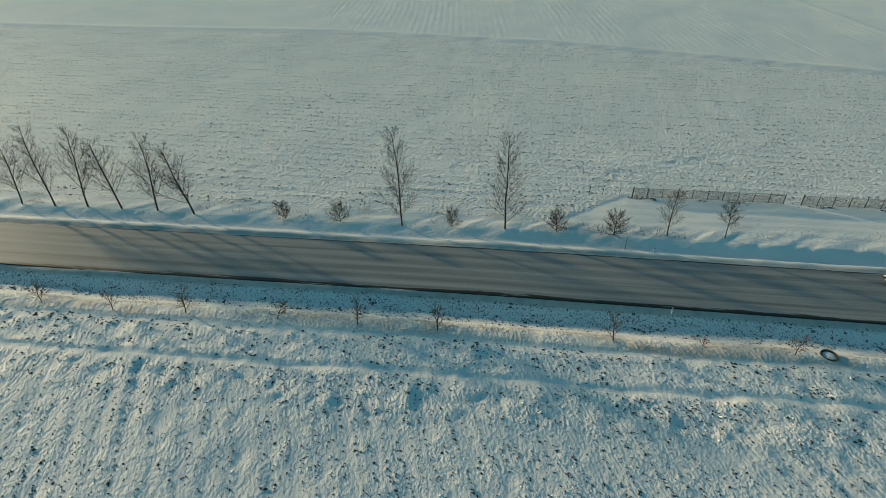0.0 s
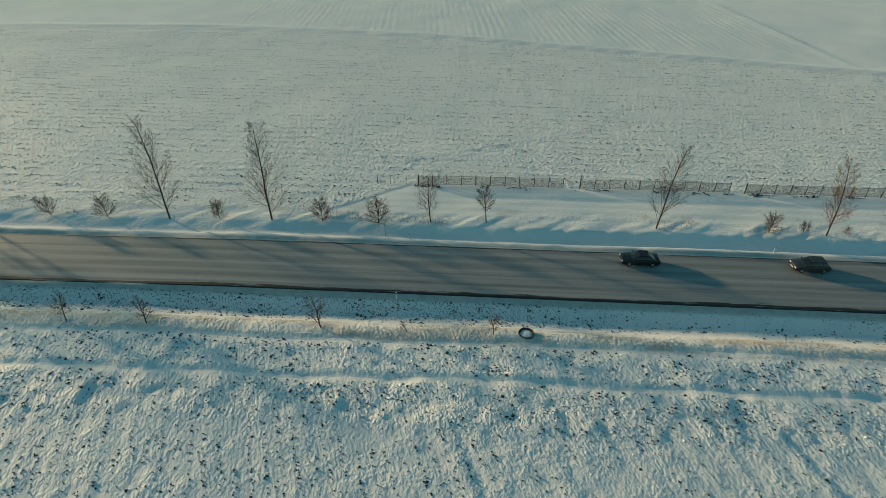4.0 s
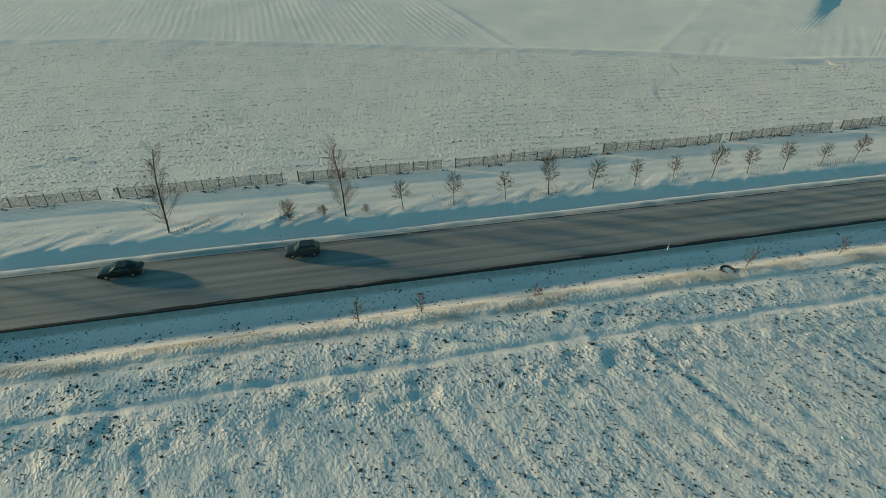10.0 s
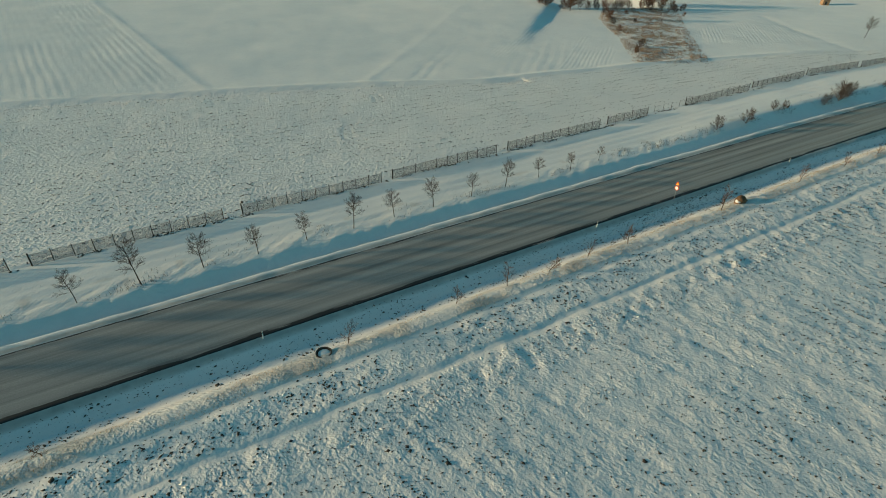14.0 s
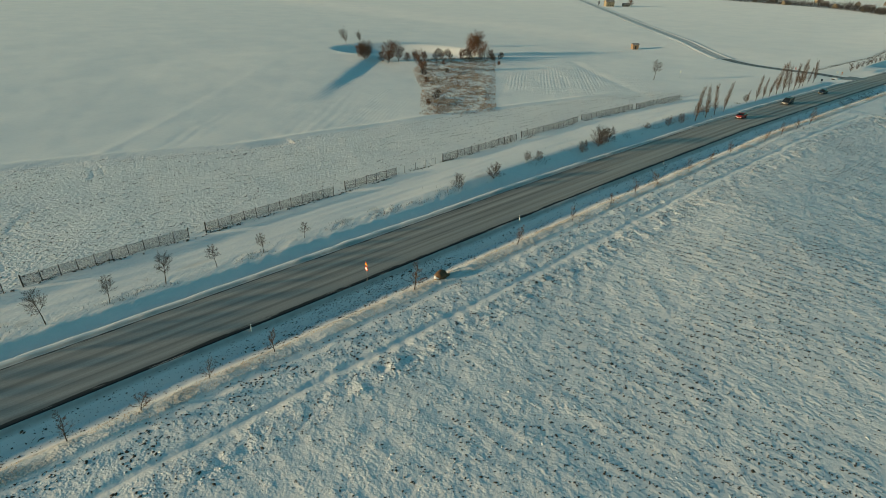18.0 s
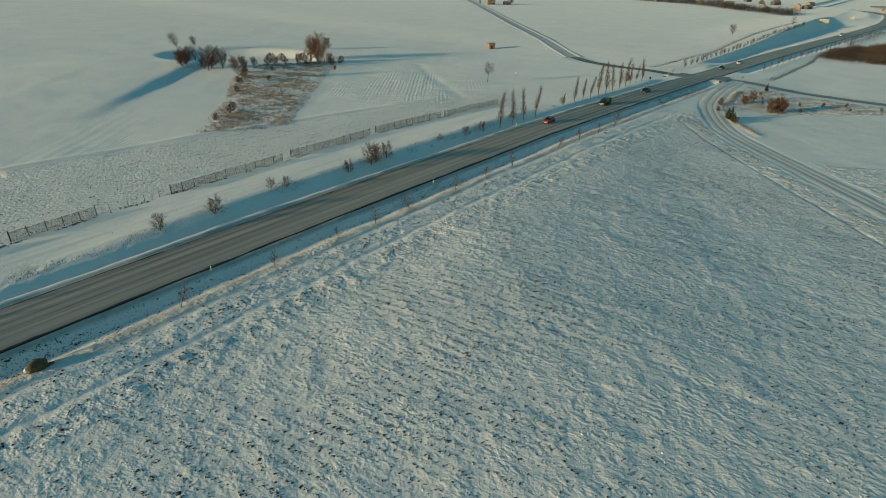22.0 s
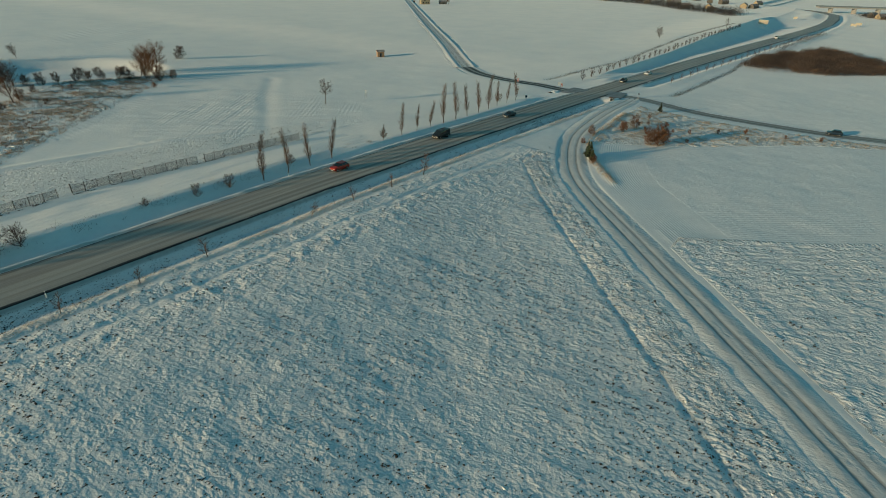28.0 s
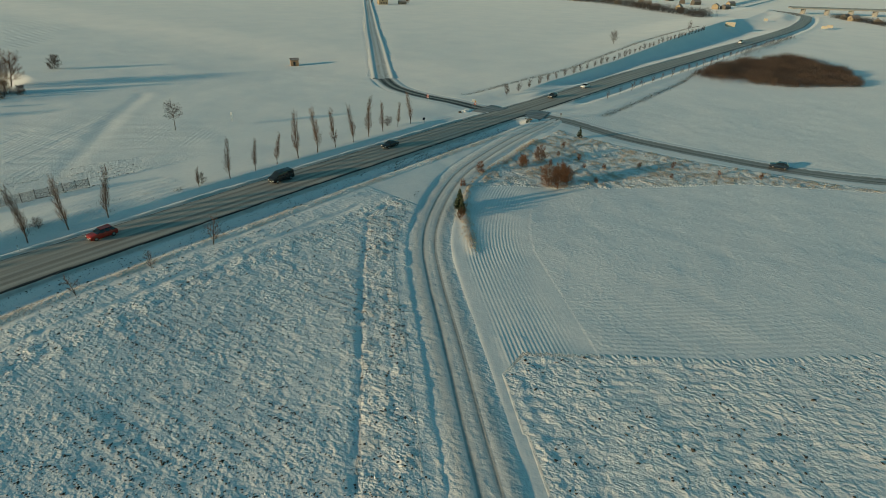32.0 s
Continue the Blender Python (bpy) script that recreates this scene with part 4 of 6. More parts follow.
young = [tree_thing("young_tree", 50 + i, 4, 0.065, YOUNG, TWIG, "young leafless tree with a rounded crown on the snowy verge", "tree", "row of young trees", 0.08) for i in range(4)]
row_of(young, [(30.2, 65.4, 5.0), (82.5, 65.1, 4.0), (89.6, 65.1, 4.2), (97.0, 65.2, 3.8), (103.5, 65.3, 4.2), (110.3, 65.4, 4.3), (116.8, 65.3, 3.6), (123.2, 65.4, 3.9),
               (129.7, 65.4, 3.8), (135.9, 65.5, 3.9), (142.2, 65.4, 4.0), (148.8, 65.4, 3.5), (155.4, 65.7, 3.3), (162.1, 65.7, 3.1), (168.8, 65.6, 2.7), (175.5, 65.9, 2.5)], 4, 5)
poplars = [tree_thing("poplar", 60 + i, 11, 0.14, POPLAR, POPLAR_TWIG, "leafless columnar poplar in a roadside row", "tree", "row of poplars", 0.03) for i in range(4)]
row_of(poplars, [(296.0, 63.5, 8.6), (301.9, 63.4, 8.2), (307.6, 63.4, 8.0), (313.6, 63.3, 7.8), (330.3, 63.5, 4.6), (336.8, 63.2, 9.7), (342.8, 63.3, 8.1), (348.3, 63.3, 8.7),
                 (353.9, 63.1, 12.2), (359.4, 63.0, 12.6), (365.0, 63.0, 11.0), (371.0, 63.2, 11.8), (376.8, 63.4, 11.6), (382.8, 64.0, 9.4), (389.3, 64.5, 8.2), (394.1, 64.0, 11.2)], 11, 6)
thin = [tree_thing("sapling", 70 + i, 2.5, 0.055, THIN, TWIG_RED, "thin leafless sapling on the grassy ditch bank", "sapling", "saplings along the ditch", 0.1) for i in range(4)]
row_of(thin, [(-53.4, 43.0, 2.8), (-44.0, 42.6, 2.6), (-35.3, 43.0, 3.5), (-24.3, 43.2, 3.0), (-15.0, 43.1, 2.8), (-6.1, 43.3, 3.2), (12.8, 43.9, 2.6), (21.9, 43.9, 1.5),
              (31.0, 44.0, 2.4), (74.7, 44.6, 2.5), (81.3, 44.8, 1.9), (94.0, 44.9, 1.7), (120.5, 45.0, 2.3), (133.5, 44.9, 2.1), (140.5, 44.8, 1.9), (146.5, 44.5, 2.1), (153.0, 44.6, 2.0),
              (160.0, 44.4, 2.5), (179.5, 44.3, 2.4), (199.3, 44.1, 2.2), (212.5, 43.8, 2.0), (223.6, 43.8, 1.8), (231.7, 43.7, 1.8), (239.9, 43.8, 2.0), (252.4, 43.7, 2.1),
              (261.7, 43.3, 2.1), (271.4, 43.3, 2.0), (290.2, 42.9, 2.1), (299.5, 42.2, 2.5), (309.0, 41.8, 2.4), (318.5, 41.6, 2.8)], 2.5, 7)
spread_copies(thin, [(470 + 11 * i, float(road_y(470 + 11 * i)) - 12.5, 2.4) for i in range(24)], 2.5, 8)
FARBUSH = dict(levels=2, n=[26, 9], angle=[50, 40], len=[0.52, 0.5], up=[0.0, 0.1, 0.06, 0.0], wander=0.09, thin=[0.6, 0.7],
               twig=0.018, shape=lambda s: 0.6 + 1.4 * s * (1.05 - s), **{"from": [0.1, 0.15]})
far_bushes = [tree_thing("bush", 45 + i, 2.8, 0.06, FARBUSH, TWIG, "leafless bush far off in the snow", "bush", "far bushes") for i in range(2)]
row_of(far_bushes, [(450, 65.5, 3.0), (458, 65.4, 2.6)], 2.8, 17)
spread_copies(far_bushes, [(466 + 8.0 * i, 65.3 - 0.02 * max(0, 8 * i - 130), 3.0 if i % 4 == 1 else 2.2) for i in range(34)], 2.8, 9)
spread_copies(fan, [(697, 66, 9.0)], 12, 10)
spread_copies(young, [(351.3, 107.2, 5.4)], 4, 20)

# bushes and trees of the old pit
GROVE = dict(levels=3, n=[26, 11, 7], angle=[50, 38, 38], len=[0.5, 0.45, 0.5], up=[0.0, 0.08, 0.06, 0.04], wander=0.08, thin=[0.40, 0.5, 0.6],
             twig=0.016, shape=lambda s: 0.75 + 1.2 * s * (0.95 - s), **{"from": [0.16, 0.15, 0.15]})
grove = [tree_thing("grove_tree", 80 + i, 8, 0.16, GROVE, TWIG_RED if i else TWIG, "leafless tree with a broad rounded crown by an old field pit", "tree", "trees at the pit", 0.08) for i in range(3)]
row_of(grove, [(312.0, 268.6, 6.5), (291.3, 202.0, 8.0), (346.0, 202.5, 9.2), (308.2, 244.5, 8.0), (294.5, 205.5, 7.5), (341.0, 190.5, 5.5), (297.4, 202.1, 7.0), (290.6, 177.2, 7.0), (343.0, 203.5, 8.2),
               (322.0, 270.0, 6.0), (300.0, 206.0, 6.5), (348.5, 204.5, 8.4), (302.0, 238.0, 6.0), (288.5, 214.0, 6.5), (340.5, 200.5, 7.5)], 8, 11)
DOME = dict(levels=3, n=[36, 10, 6], angle=[60, 38, 38], len=[0.62, 0.45, 0.5], up=[0.0, 0.08, 0.06, 0.04], wander=0.09, thin=[0.5, 0.55, 0.7],
            twig=0.016, shape=lambda s: 1.0 - 0.5 * s, **{"from": [0.03, 0.15, 0.15]})
thick = [tree_thing("bush", 84 + i, 3.0, 0.06, DOME, TWIG_RED if i else TWIG, "dense rounded leafless bush at the old field pit", "bush", "bushes at the pit", 0.1) for i in range(2)]
row_of(thick, [(288.1, 217.7, 5.1), (337.5, 191.0, 4.3), (286.0, 213.0, 3.2), (293.0, 208.0, 2.9), (369.9, 225.5, 3.0), (290.0, 221.0, 3.0), (296.0, 209.0, 2.6), (303.0, 203.0, 2.4), (307.0, 200.5, 2.3), (312.0, 201.0, 2.3), (317.0, 200.2, 2.7),
               (321.0, 199.6, 2.2), (326.0, 198.5, 2.4), (330.5, 196.5, 2.7), (333.0, 192.0, 2.6), (341.5, 187.0, 2.6), (344.0, 184.0, 1.9), (293.0, 180.0, 2.2), (286.0, 170.0, 1.6), (277.0, 158.0, 1.4), (258.6, 132.5, 1.7),
               (251.0, 126.0, 1.3), (338.9, 182.3, 1.9), (331.0, 172.0, 1.2), (300.0, 190.0, 1.3), (310.0, 186.0, 1.2), (296.0, 168.0, 1.1)], 3.0, 12)
spread_copies(grove[:1], [(613.3, 87.0, 7.5)], 8, 21)

# bushes of the rough triangle beside the junction
tawny = [tree_thing("bush", 90 + i, 3.0, 0.06, DOME, TWIG_RED, "dense russet leafless bush in rough grass", "bush", "bushes by the junction", 0.1) for i in range(2)]
row_of(tawny, [(380.4, 13.4, 3.9), (382.6, 12.4, 3.6), (379.2, 14.8, 3.0), (381.4, 14.0, 3.6), (392.3, 23.2, 2.4), (385.5, 24.5, 2.0), (387.0, 25.2, 1.8), (375.4, 29.5, 1.8), (391, 20, 1.0), (400, 17, 1.2), (404, 4, 1.0), (398, 10, 0.9), (410, -2, 1.0),
               (412, -12, 0.9), (416, -20, 0.9), (406, 24, 1.1), (396, 14, 0.8), (402, -4, 0.8), (386, 17, 1.3), (388, 8, 0.9), (352.6, 19.6, 1.4), (399, 22, 0.9), (366, 27.5, 1.2)], 3.0, 13)


def conifer(name, seed, h):
    rng = np.random.default_rng(seed)
    top = tagged(new(name), "small dark conifer in rough grass", "conifer", "conifers by the junction")
    trunk, crown = [], []
    tube(trunk, [(0, 0, -0.2), (0, 0, h * 0.5), (0, 0, h)], [0.07, 0.05, 0.015], 6)
    for i in range(150):
        z = h * (0.05 + 0.93 * rng.uniform(0, 1) ** 1.2)
        w, r = rng.uniform(0, 6.28), (h - z) * 0.36 * rng.uniform(0.7, 1.1) + 0.08
        a, b = np.array((0, 0, z)), np.array((r * math.cos(w), r * math.sin(w), z + 0.15 * r))
        tube(crown, [a, (a + b) / 2 + (0, 0, 0.03), b], [0.04, 0.11, 0.015], 4)
    part_mesh("trunk", mesh_from("trunk", *joined(trunk), BARK), top)
    part_mesh("crown", mesh_from("crown", *joined(crown), CONIFER), top, "dark green needled branches")
    return top


CONIFER = plain("needles", (0.02, 0.035, 0.02), (0.05, 0.06, 0.03), 0.85, 3, bumpy=0.3)
row_of([conifer("conifer", 5, 3.6)], [(355.4, 21.4, 4.2), (357.0, 22.6, 3.0), (354.3, 20.2, 2.4), (417.4, 24.4, 2.6)], 3.6, 14)


POST_WOOD = plain("dark_post_wood", (0.03, 0.026, 0.022), (0.07, 0.06, 0.05), 0.9, 6)


# ---- snow fences ----
def fence(x0, y0, x1, y1):
    n = max(2, round(math.hypot(x1 - x0, y1 - y0) / 2.2))
    top = tagged(new("snow_fence"), "grey netting snow fence on thin posts at the field edge", "fence", "snow fences along the field")
    top.matrix_basis = Matrix.Translation((x0, y0, land_z(x0, y0)))
    base = top.matrix_basis.inverted()
    pts = [Vector((x0 + (x1 - x0) * i / n, y0 + (y1 - y0) * i / n, 0)) for i in range(n + 1)]
    for p in pts:
        p.z = land_z(p.x, p.y)
    for i, p in enumerate(pts):
        q = base @ p
        lean = 0.05 * math.sin(i * 2.3 + x0)
        part("post", rod(bmesh.new(), q - Vector((0, 0, 0.2)), q + Vector((lean, 0.05, 1.75)), 0.05 if i else 0.09, None, 6), POST_WOOD, top)
    for a, b in zip(pts[:-1], pts[1:]):
        a, b = base @ a, base @ b
        u = (b - a)
        across = Vector((-u.y, u.x, 0)).normalized() * 0.002
        v, f = [], []

        def strip(p, q, w):
            k = len(v)
            for e in (p, q):
                v.extend([e + w + across, e - w + across, e - w - across, e + w - across])
            for j in range(4):
                f.append((k + j, k + (j + 1) % 4, k + 4 + (j + 1) % 4, k + 4 + j))
        for j in range(22):
            z = Vector((0, 0, 0.1 + 1.45 * j / 21))
            strip(a + z, b + z, Vector((0, 0, 0.008 if j not in (0, 21) else 0.018)))
        for j in range(1, 28):
            p = a + u * (j / 28)
            strip(p + Vector((0, 0, 0.1)), p + Vector((0, 0, 1.57)), u.normalized() * 0.005)
        part_mesh("net_panel", mesh_from("net_panel", [tuple(w) for w in v], f, NETTING), top)


for fx in ((19.7, 76.2, 41.8, 76.5), (44.3, 76.5, 66.4, 76.6), (68.7, 76.6, 90.2, 76.4), (92.5, 76.4, 115.0, 77.0), (117.7, 77.2, 139.4, 77.2), (141.5, 77.4, 162.6, 78.2),
           (165.3, 78.5, 188.5, 78.9), (191.4, 79.6, 203.4, 79.8), (216.0, 80.1, 240.2, 80.7), (243.0, 81.6, 267.0, 82.4), (269.5, 83.0, 292.9, 81.5), (294.5, 81.2, 318.2, 79.6)):
    fence(*fx)


def lone_post(x, y, h, r, label):
    top = tagged(new("post", None), label, "post", "lone posts")
    top.matrix_basis = Matrix.Translation((x, y, land_z(x, y)))
    part("shaft", rod(bmesh.new(), (0, 0, -0.2), (0.03, 0.02, h), r, r * 0.8, 7), WOOD_GREY, top)
    part("cap", rod(bmesh.new(), (0.03, 0.02, h - 0.01), (0.03, 0.02, h + 0.05), r * 1.1, r * 0.6, 7), WHITE, top, "little cap of snow")


for px, py in ((13.3, 76.6), (15.3, 76.5), (17.8, 76.4), (205.5, 79.8), (208.4, 79.9), (211.2, 80.0), (213.8, 80.0)):
    lone_post(px, py, 1.5, 0.045, "bare grey fence post without netting")
lone_post(16.7, 62.4, 2.1, 0.04, "thin grey marker pole in the roadside snow")


def delineator(x, y):
    top = tagged(new("delineator"), "white plastic road delineator with a dark band", "road marker", "road delineators")
    top.matrix_basis = Matrix.Translation((x, y, land_z(x, y)))
    bm = boxed(-0.06, -0.035, -0.15, 0.06, 0.035, 0.95, bevel=0.012)
    part("shaft", bm, WHITE, top)
    part("band", boxed(-0.064, -0.039, 0.68, 0.064, 0.039, 0.86), BLACK, top, "black band")
    part("reflector", boxed(-0.03, -0.045, 0.72, 0.03, 0.045, 0.82), LAMP_CLEAR, top, "pale reflector")


for px, py in ((20.1, 61.2), (20.0, 49.6), (113.2, 50.0), (206.6, 50.1), (300.0, 61.0), (66.5, 61.2), (159.8, 49.9), (253, 49.7)):
    delineator(px, py)


def disc(bm, y, r, depth, sides=28):
    rod(bm, (0, y, 0), (0, y + depth, 0), r, None, sides)
    return bm


def round_sign(x, y, turn):
    top = tagged(new("road_sign"), "two red-rimmed road signs on a thin steel pole", "road sign")
    top.matrix_basis = pose(x, y, land_z(x, y), 0, 0, turn)
    part("pole", rod(bmesh.new(), (0, 0.03, -0.2), (0, 0.03, 3.0), 0.035), STEEL, top)
    for z, r in ((1.95, 0.36),):
        b = disc(bmesh.new(), -0.02, r, 0.02)
        bmesh.ops.translate(b, verts=b.verts, vec=(0, 0, z))
        s = part("sign_plate", b, RED, top, "round plate with a red rim")
        b = disc(bmesh.new(), -0.03, r * 0.7, 0.012)
        bmesh.ops.translate(b, verts=b.verts, vec=(0, 0, z))
        part("sign_face", b, WHITE, s, "pale sign face")
    bm = bmesh.new()
    bmesh.ops.create_cone(bm, cap_ends=True, segments=3, radius1=0.42, radius2=0.42, depth=0.02, matrix=pose(0, -0.01, 2.62, 90, 0, 0))
    s = part("sign_plate", bm, RED, top, "triangular plate with a red rim")
    bm = bmesh.new()
    bmesh.ops.create_cone(bm, cap_ends=True, segments=3, radius1=0.27, radius2=0.27, depth=0.012, matrix=pose(0, -0.024, 2.62, 90, 0, 0))
    part("sign_face", bm, YELLOW, s, "yellow sign face")


round_sign(176.1, 50.2, -90)
round_sign(424.8, 62.6, -40)


def well(x, y):
    top = tagged(new("well_ring"), "low concrete well ring half filled with snow", "well ring", "well rings")
    top.matrix_basis = Matrix.Translation((x, y, land_z(x, y)))
    bm = bmesh.new()
    prof = [(0.68, -0.2), (0.68, 0.12), (0.80, 0.14), (0.83, 0.10), (0.83, -0.3)]
    rings = []
    for i in range(24):
        w = 2 * math.pi * i / 24
        rings.append([bm.verts.new((r * math.cos(w), r * math.sin(w), z)) for r, z in prof])
    for a, b in zip(rings, rings[1:] + rings[:1]):
        for j in range(len(prof) - 1):
            bm.faces.new((a[j], b[j], b[j + 1], a[j + 1]))
    bmesh.ops.recalc_face_normals(bm, faces=bm.faces)
    part("ring", bm, SOIL, top, "dark worn concrete ring")
    bm = bmesh.new()
    bmesh.ops.create_uvsphere(bm, u_segments=16, v_segments=8, radius=0.6, matrix=Matrix.Diagonal((1, 1, 0.12, 1)))
    part("filling", bm, SNOW, top, "heap of snow inside")


well(34.4, 44.2)
well(117.8, 44.7)


def boulder(x, y):
    top = tagged(new("boulder"), "rusty brown earth mound capped with snow", "boulder")
    top.matrix_basis = pose(x, y, land_z(x, y) - 0.1, 0, 0, 12)
    rng = np.random.default_rng(3)
    for name, mat_, sc, off in (("rock", HAY, (1.1, 0.72, 0.85), (0, 0, 0.30)), ("snow_cap", SNOW, (0.5, 0.42, 0.3), (-0.72, 0.05, 0.50)), ("stone", HAY, (0.4, 0.3, 0.25), (1.0, -0.4, 0.1))):
        bm = bmesh.new()
        bmesh.ops.create_icosphere(bm, subdivisions=3, radius=1)
        for v in bm.verts:
            k = 1 + 0.22 * (noise.noise(v.co * 1.7 + Vector(off) * 5)) + 0.06 * noise.noise(v.co * 6)
            v.co = Vector((v.co.x * sc[0] * k, v.co.y * sc[1] * k, v.co.z * sc[2] * k)) + Vector(off)
        for f in bm.faces:
            f.smooth = True
        part(name, bm, mat_, top, {"rock": "rusty brown rock", "snow_cap": "cap of snow", "stone": "smaller brown stone"}[name])


boulder(184.2, 44.5)


# ---- vehicles ----
def wheel(parent, x, y, r):
    out = 1 if y > 0 else -1
    bm = bmesh.new()
    rod(bm, (x, y - 0.1, r), (x, y + 0.1, r), r, None, 20)
    bmesh.ops.bevel(bm, geom=[e for e in bm.edges if abs(e.verts[0].co.y - e.verts[1].co.y) < 1e-5], offset=0.03, segments=2, affect="EDGES")
    t = part("wheel", bm, RUBBER, parent, "black tyre")
    part("rim", rod(bmesh.new(), (x, y + out * 0.09, r), (x, y + out * 0.115, r), r * 0.62, r * 0.5, 12), WHEEL_RIM, t, "pale wheel rim")


def prism(profile, half, bevel, taper=None):
    bm = bmesh.new()
    a = [bm.verts.new((x, -half, z)) for x, z in profile]
    b = [bm.verts.new((x, half, z)) for x, z in profile]
    n = len(profile)
    bm.faces.new(a)
    bm.faces.new(b[::-1])
    for i in range(n):
        bm.faces.new((a[i], b[i], b[(i + 1) % n], a[(i + 1) % n]))
    if taper:
        z0, z1, k = taper
        for v in bm.verts:
            v.co.y *= 1 - (1 - k) * min(max((v.co.z - z0) / (z1 - z0), 0), 1)
    bmesh.ops.recalc_face_normals(bm, faces=bm.faces)
    if bevel:
        bmesh.ops.bevel(bm, geom=list(bm.edges), offset=bevel, segments=2, affect="EDGES", profile=0.6)
    for f in bm.faces:
        f.smooth = True
    return bm


def vehicle(name, label, paint, x, y, turn, kind, group="vehicles on the road"):
    """Front towards -x before the turn."""
    top = tagged(new(name), label, "van" if kind == "van" else "car", group)
    z = float(base_z(x)) + 0.085 if abs(y - float(road_y(x))) < 5 else float(macro(np.array([x]), np.array([y]))[0]) + 0.05
    top.matrix_basis = pose(x, y, z, 0, 0, turn)
    if kind == "van":
        body = [(-2.5, 0.3), (-2.55, 0.75), (-2.4, 1.0), (-1.75, 1.2), (2.45, 1.2), (2.5, 0.5), (2.4, 0.28)]
        house = [(-1.8, 1.17), (-1.05, 1.86), (-0.7, 1.96), (2.3, 1.96), (2.45, 1.17)]
        wx, wr, half, tap, roof = (-1.6, 1.55), 0.34, 0.96, 0.86, (-0.95, 2.28, 1.955)
        pill = ((-0.15, 0.05), (0.95, 1.1), (2.2, 2.4))
    elif kind == "sedan":
        body = [(-2.2, 0.32), (-2.3, 0.55), (-2.22, 0.72), (-1.9, 0.82), (-0.95, 0.93), (1.45, 0.96), (2.2, 0.92), (2.3, 0.72), (2.25, 0.4), (2.0, 0.24), (-1.95, 0.22)]
        house = [(-1.05, 0.90), (-0.3, 1.36), (0.1, 1.43), (0.85, 1.40), (1.75, 0.93)]
        wx, wr, half, tap, roof = (-1.4, 1.4), 0.32, 0.89, 0.74, (-0.28, 0.88, 1.425)
        pill = ((0.2, 0.3), (0.98, 1.12))
    else:
        body = [(-1.95, 0.32), (-2.05, 0.55), (-1.98, 0.74), (-1.7, 0.86), (-0.9, 0.97), (1.9, 1.0), (2.02, 0.8), (2.0, 0.4), (1.8, 0.24), (-1.75, 0.22)]
        house = [(-1.0, 0.94), (-0.3, 1.42), (0.1, 1.50), (1.35, 1.46), (1.88, 0.97)]
        wx, wr, half, tap, roof = (-1.25, 1.3), 0.31, 0.88, 0.76, (-0.28, 1.4, 1.49)
        pill = ((0.2, 0.3), (0.95, 1.05))
    part("body", prism(body, half, 0.06), paint, top)
    part("windows", prism(house, half * 0.97, 0.09, (house[0][1], roof[2], tap)), GLASS, top, "dark tinted windows")
    rw = half * 0.97 * tap
    part("roof", boxed(roof[0], -rw, roof[2] - 0.03, roof[1], rw, roof[2] + 0.03, bevel=0.028), paint, top)
    z0, z1 = house[0][1], roof[2]
    for a, b in pill:
        for s in (-1, 1):
            bm = bmesh.new()
            rod(bm, (b, s * half * 0.965, z0), (a, s * (rw + 0.005), z1), 0.045, 0.035, 6)
            part("pillar", bm, paint, top)
    if kind == "van":
        for s in (-1, 1):
            bm = boxed(1.1, s * half * 0.93 - 0.03, 1.15, 2.4, s * half * 0.93 + 0.03, 1.8, bevel=0.02)
            part("side_panel", bm, paint, top)
    for s in (-1, 1):
        for w in wx:
            wheel(top, w, s * (half - 0.08), wr)
        fx, bx = min(p[0] for p in body), max(p[0] for p in body)
        part("headlight", boxed(fx - 0.01, s * half * 0.72 - 0.17, 0.56, fx + 0.25, s * half * 0.72 + 0.17, 0.72, bevel=0.03), LAMP_CLEAR, top, "clear headlight")
        part("tail_light", boxed(bx - 0.2, s * half * 0.76 - 0.14, 0.66, bx + 0.012, s * half * 0.76 + 0.14, 0.84, bevel=0.03), LAMP_RED, top, "red tail light")
        part("mirror", boxed(house[0][0] + 0.25, s * (half + 0.1) - 0.09, z0 + 0.02, house[0][0] + 0.4, s * (half + 0.1) + 0.09, z0 + 0.16, bevel=0.03), paint, top)
    part("bumper", boxed(min(p[0] for p in body) - 0.03, -half * 0.9, 0.3, min(p[0] for p in body) + 0.15, half * 0.9, 0.48, bevel=0.04), BLACK, top, "black bumper")
    part("number_plate", boxed(min(p[0] for p in body) - 0.045, -0.26, 0.36, min(p[0] for p in body) - 0.028, 0.26, 0.47), WHITE, top, "pale plate")


vehicle("car", "black saloon car driving on the frosty road", PAINT_BLACK, 49.0, 57.9, 0, "sedan")
vehicle("car", "dark grey hatchback driving on the frosty road", PAINT_GREY, 69.2, 57.9, 0, "hatch")
vehicle("car", "red hatchback driving on the frosty road", PAINT_RED, 309.6, float(road_y(309.6)) + 1.9, -1.4, "hatch")
vehicle("van", "dark minivan driving on the frosty road", PAINT_BLACK, 343.2, float(road_y(343)) + 1.9, -1.5, "van")
vehicle("car", "black saloon car nearing along the frosty road", PAINT_BLACK, 375.0, float(road_y(375)) + 1.9, -1.5, "sedan")
vehicle("car", "dark car beyond the junction on the frosty road", PAINT_GREY, 457.5, float(road_y(457)) + 1.9, -3.2, "hatch")
vehicle("car", "white car beyond the junction on the frosty road", PAINT_WHITE, 483.0, float(road_y(483)) + 1.9, -3.2, "sedan")
vehicle("car", "dark blue car on the side road between snow banks", PAINT_BLUE, 428.2, -22.3, -86, "hatch")
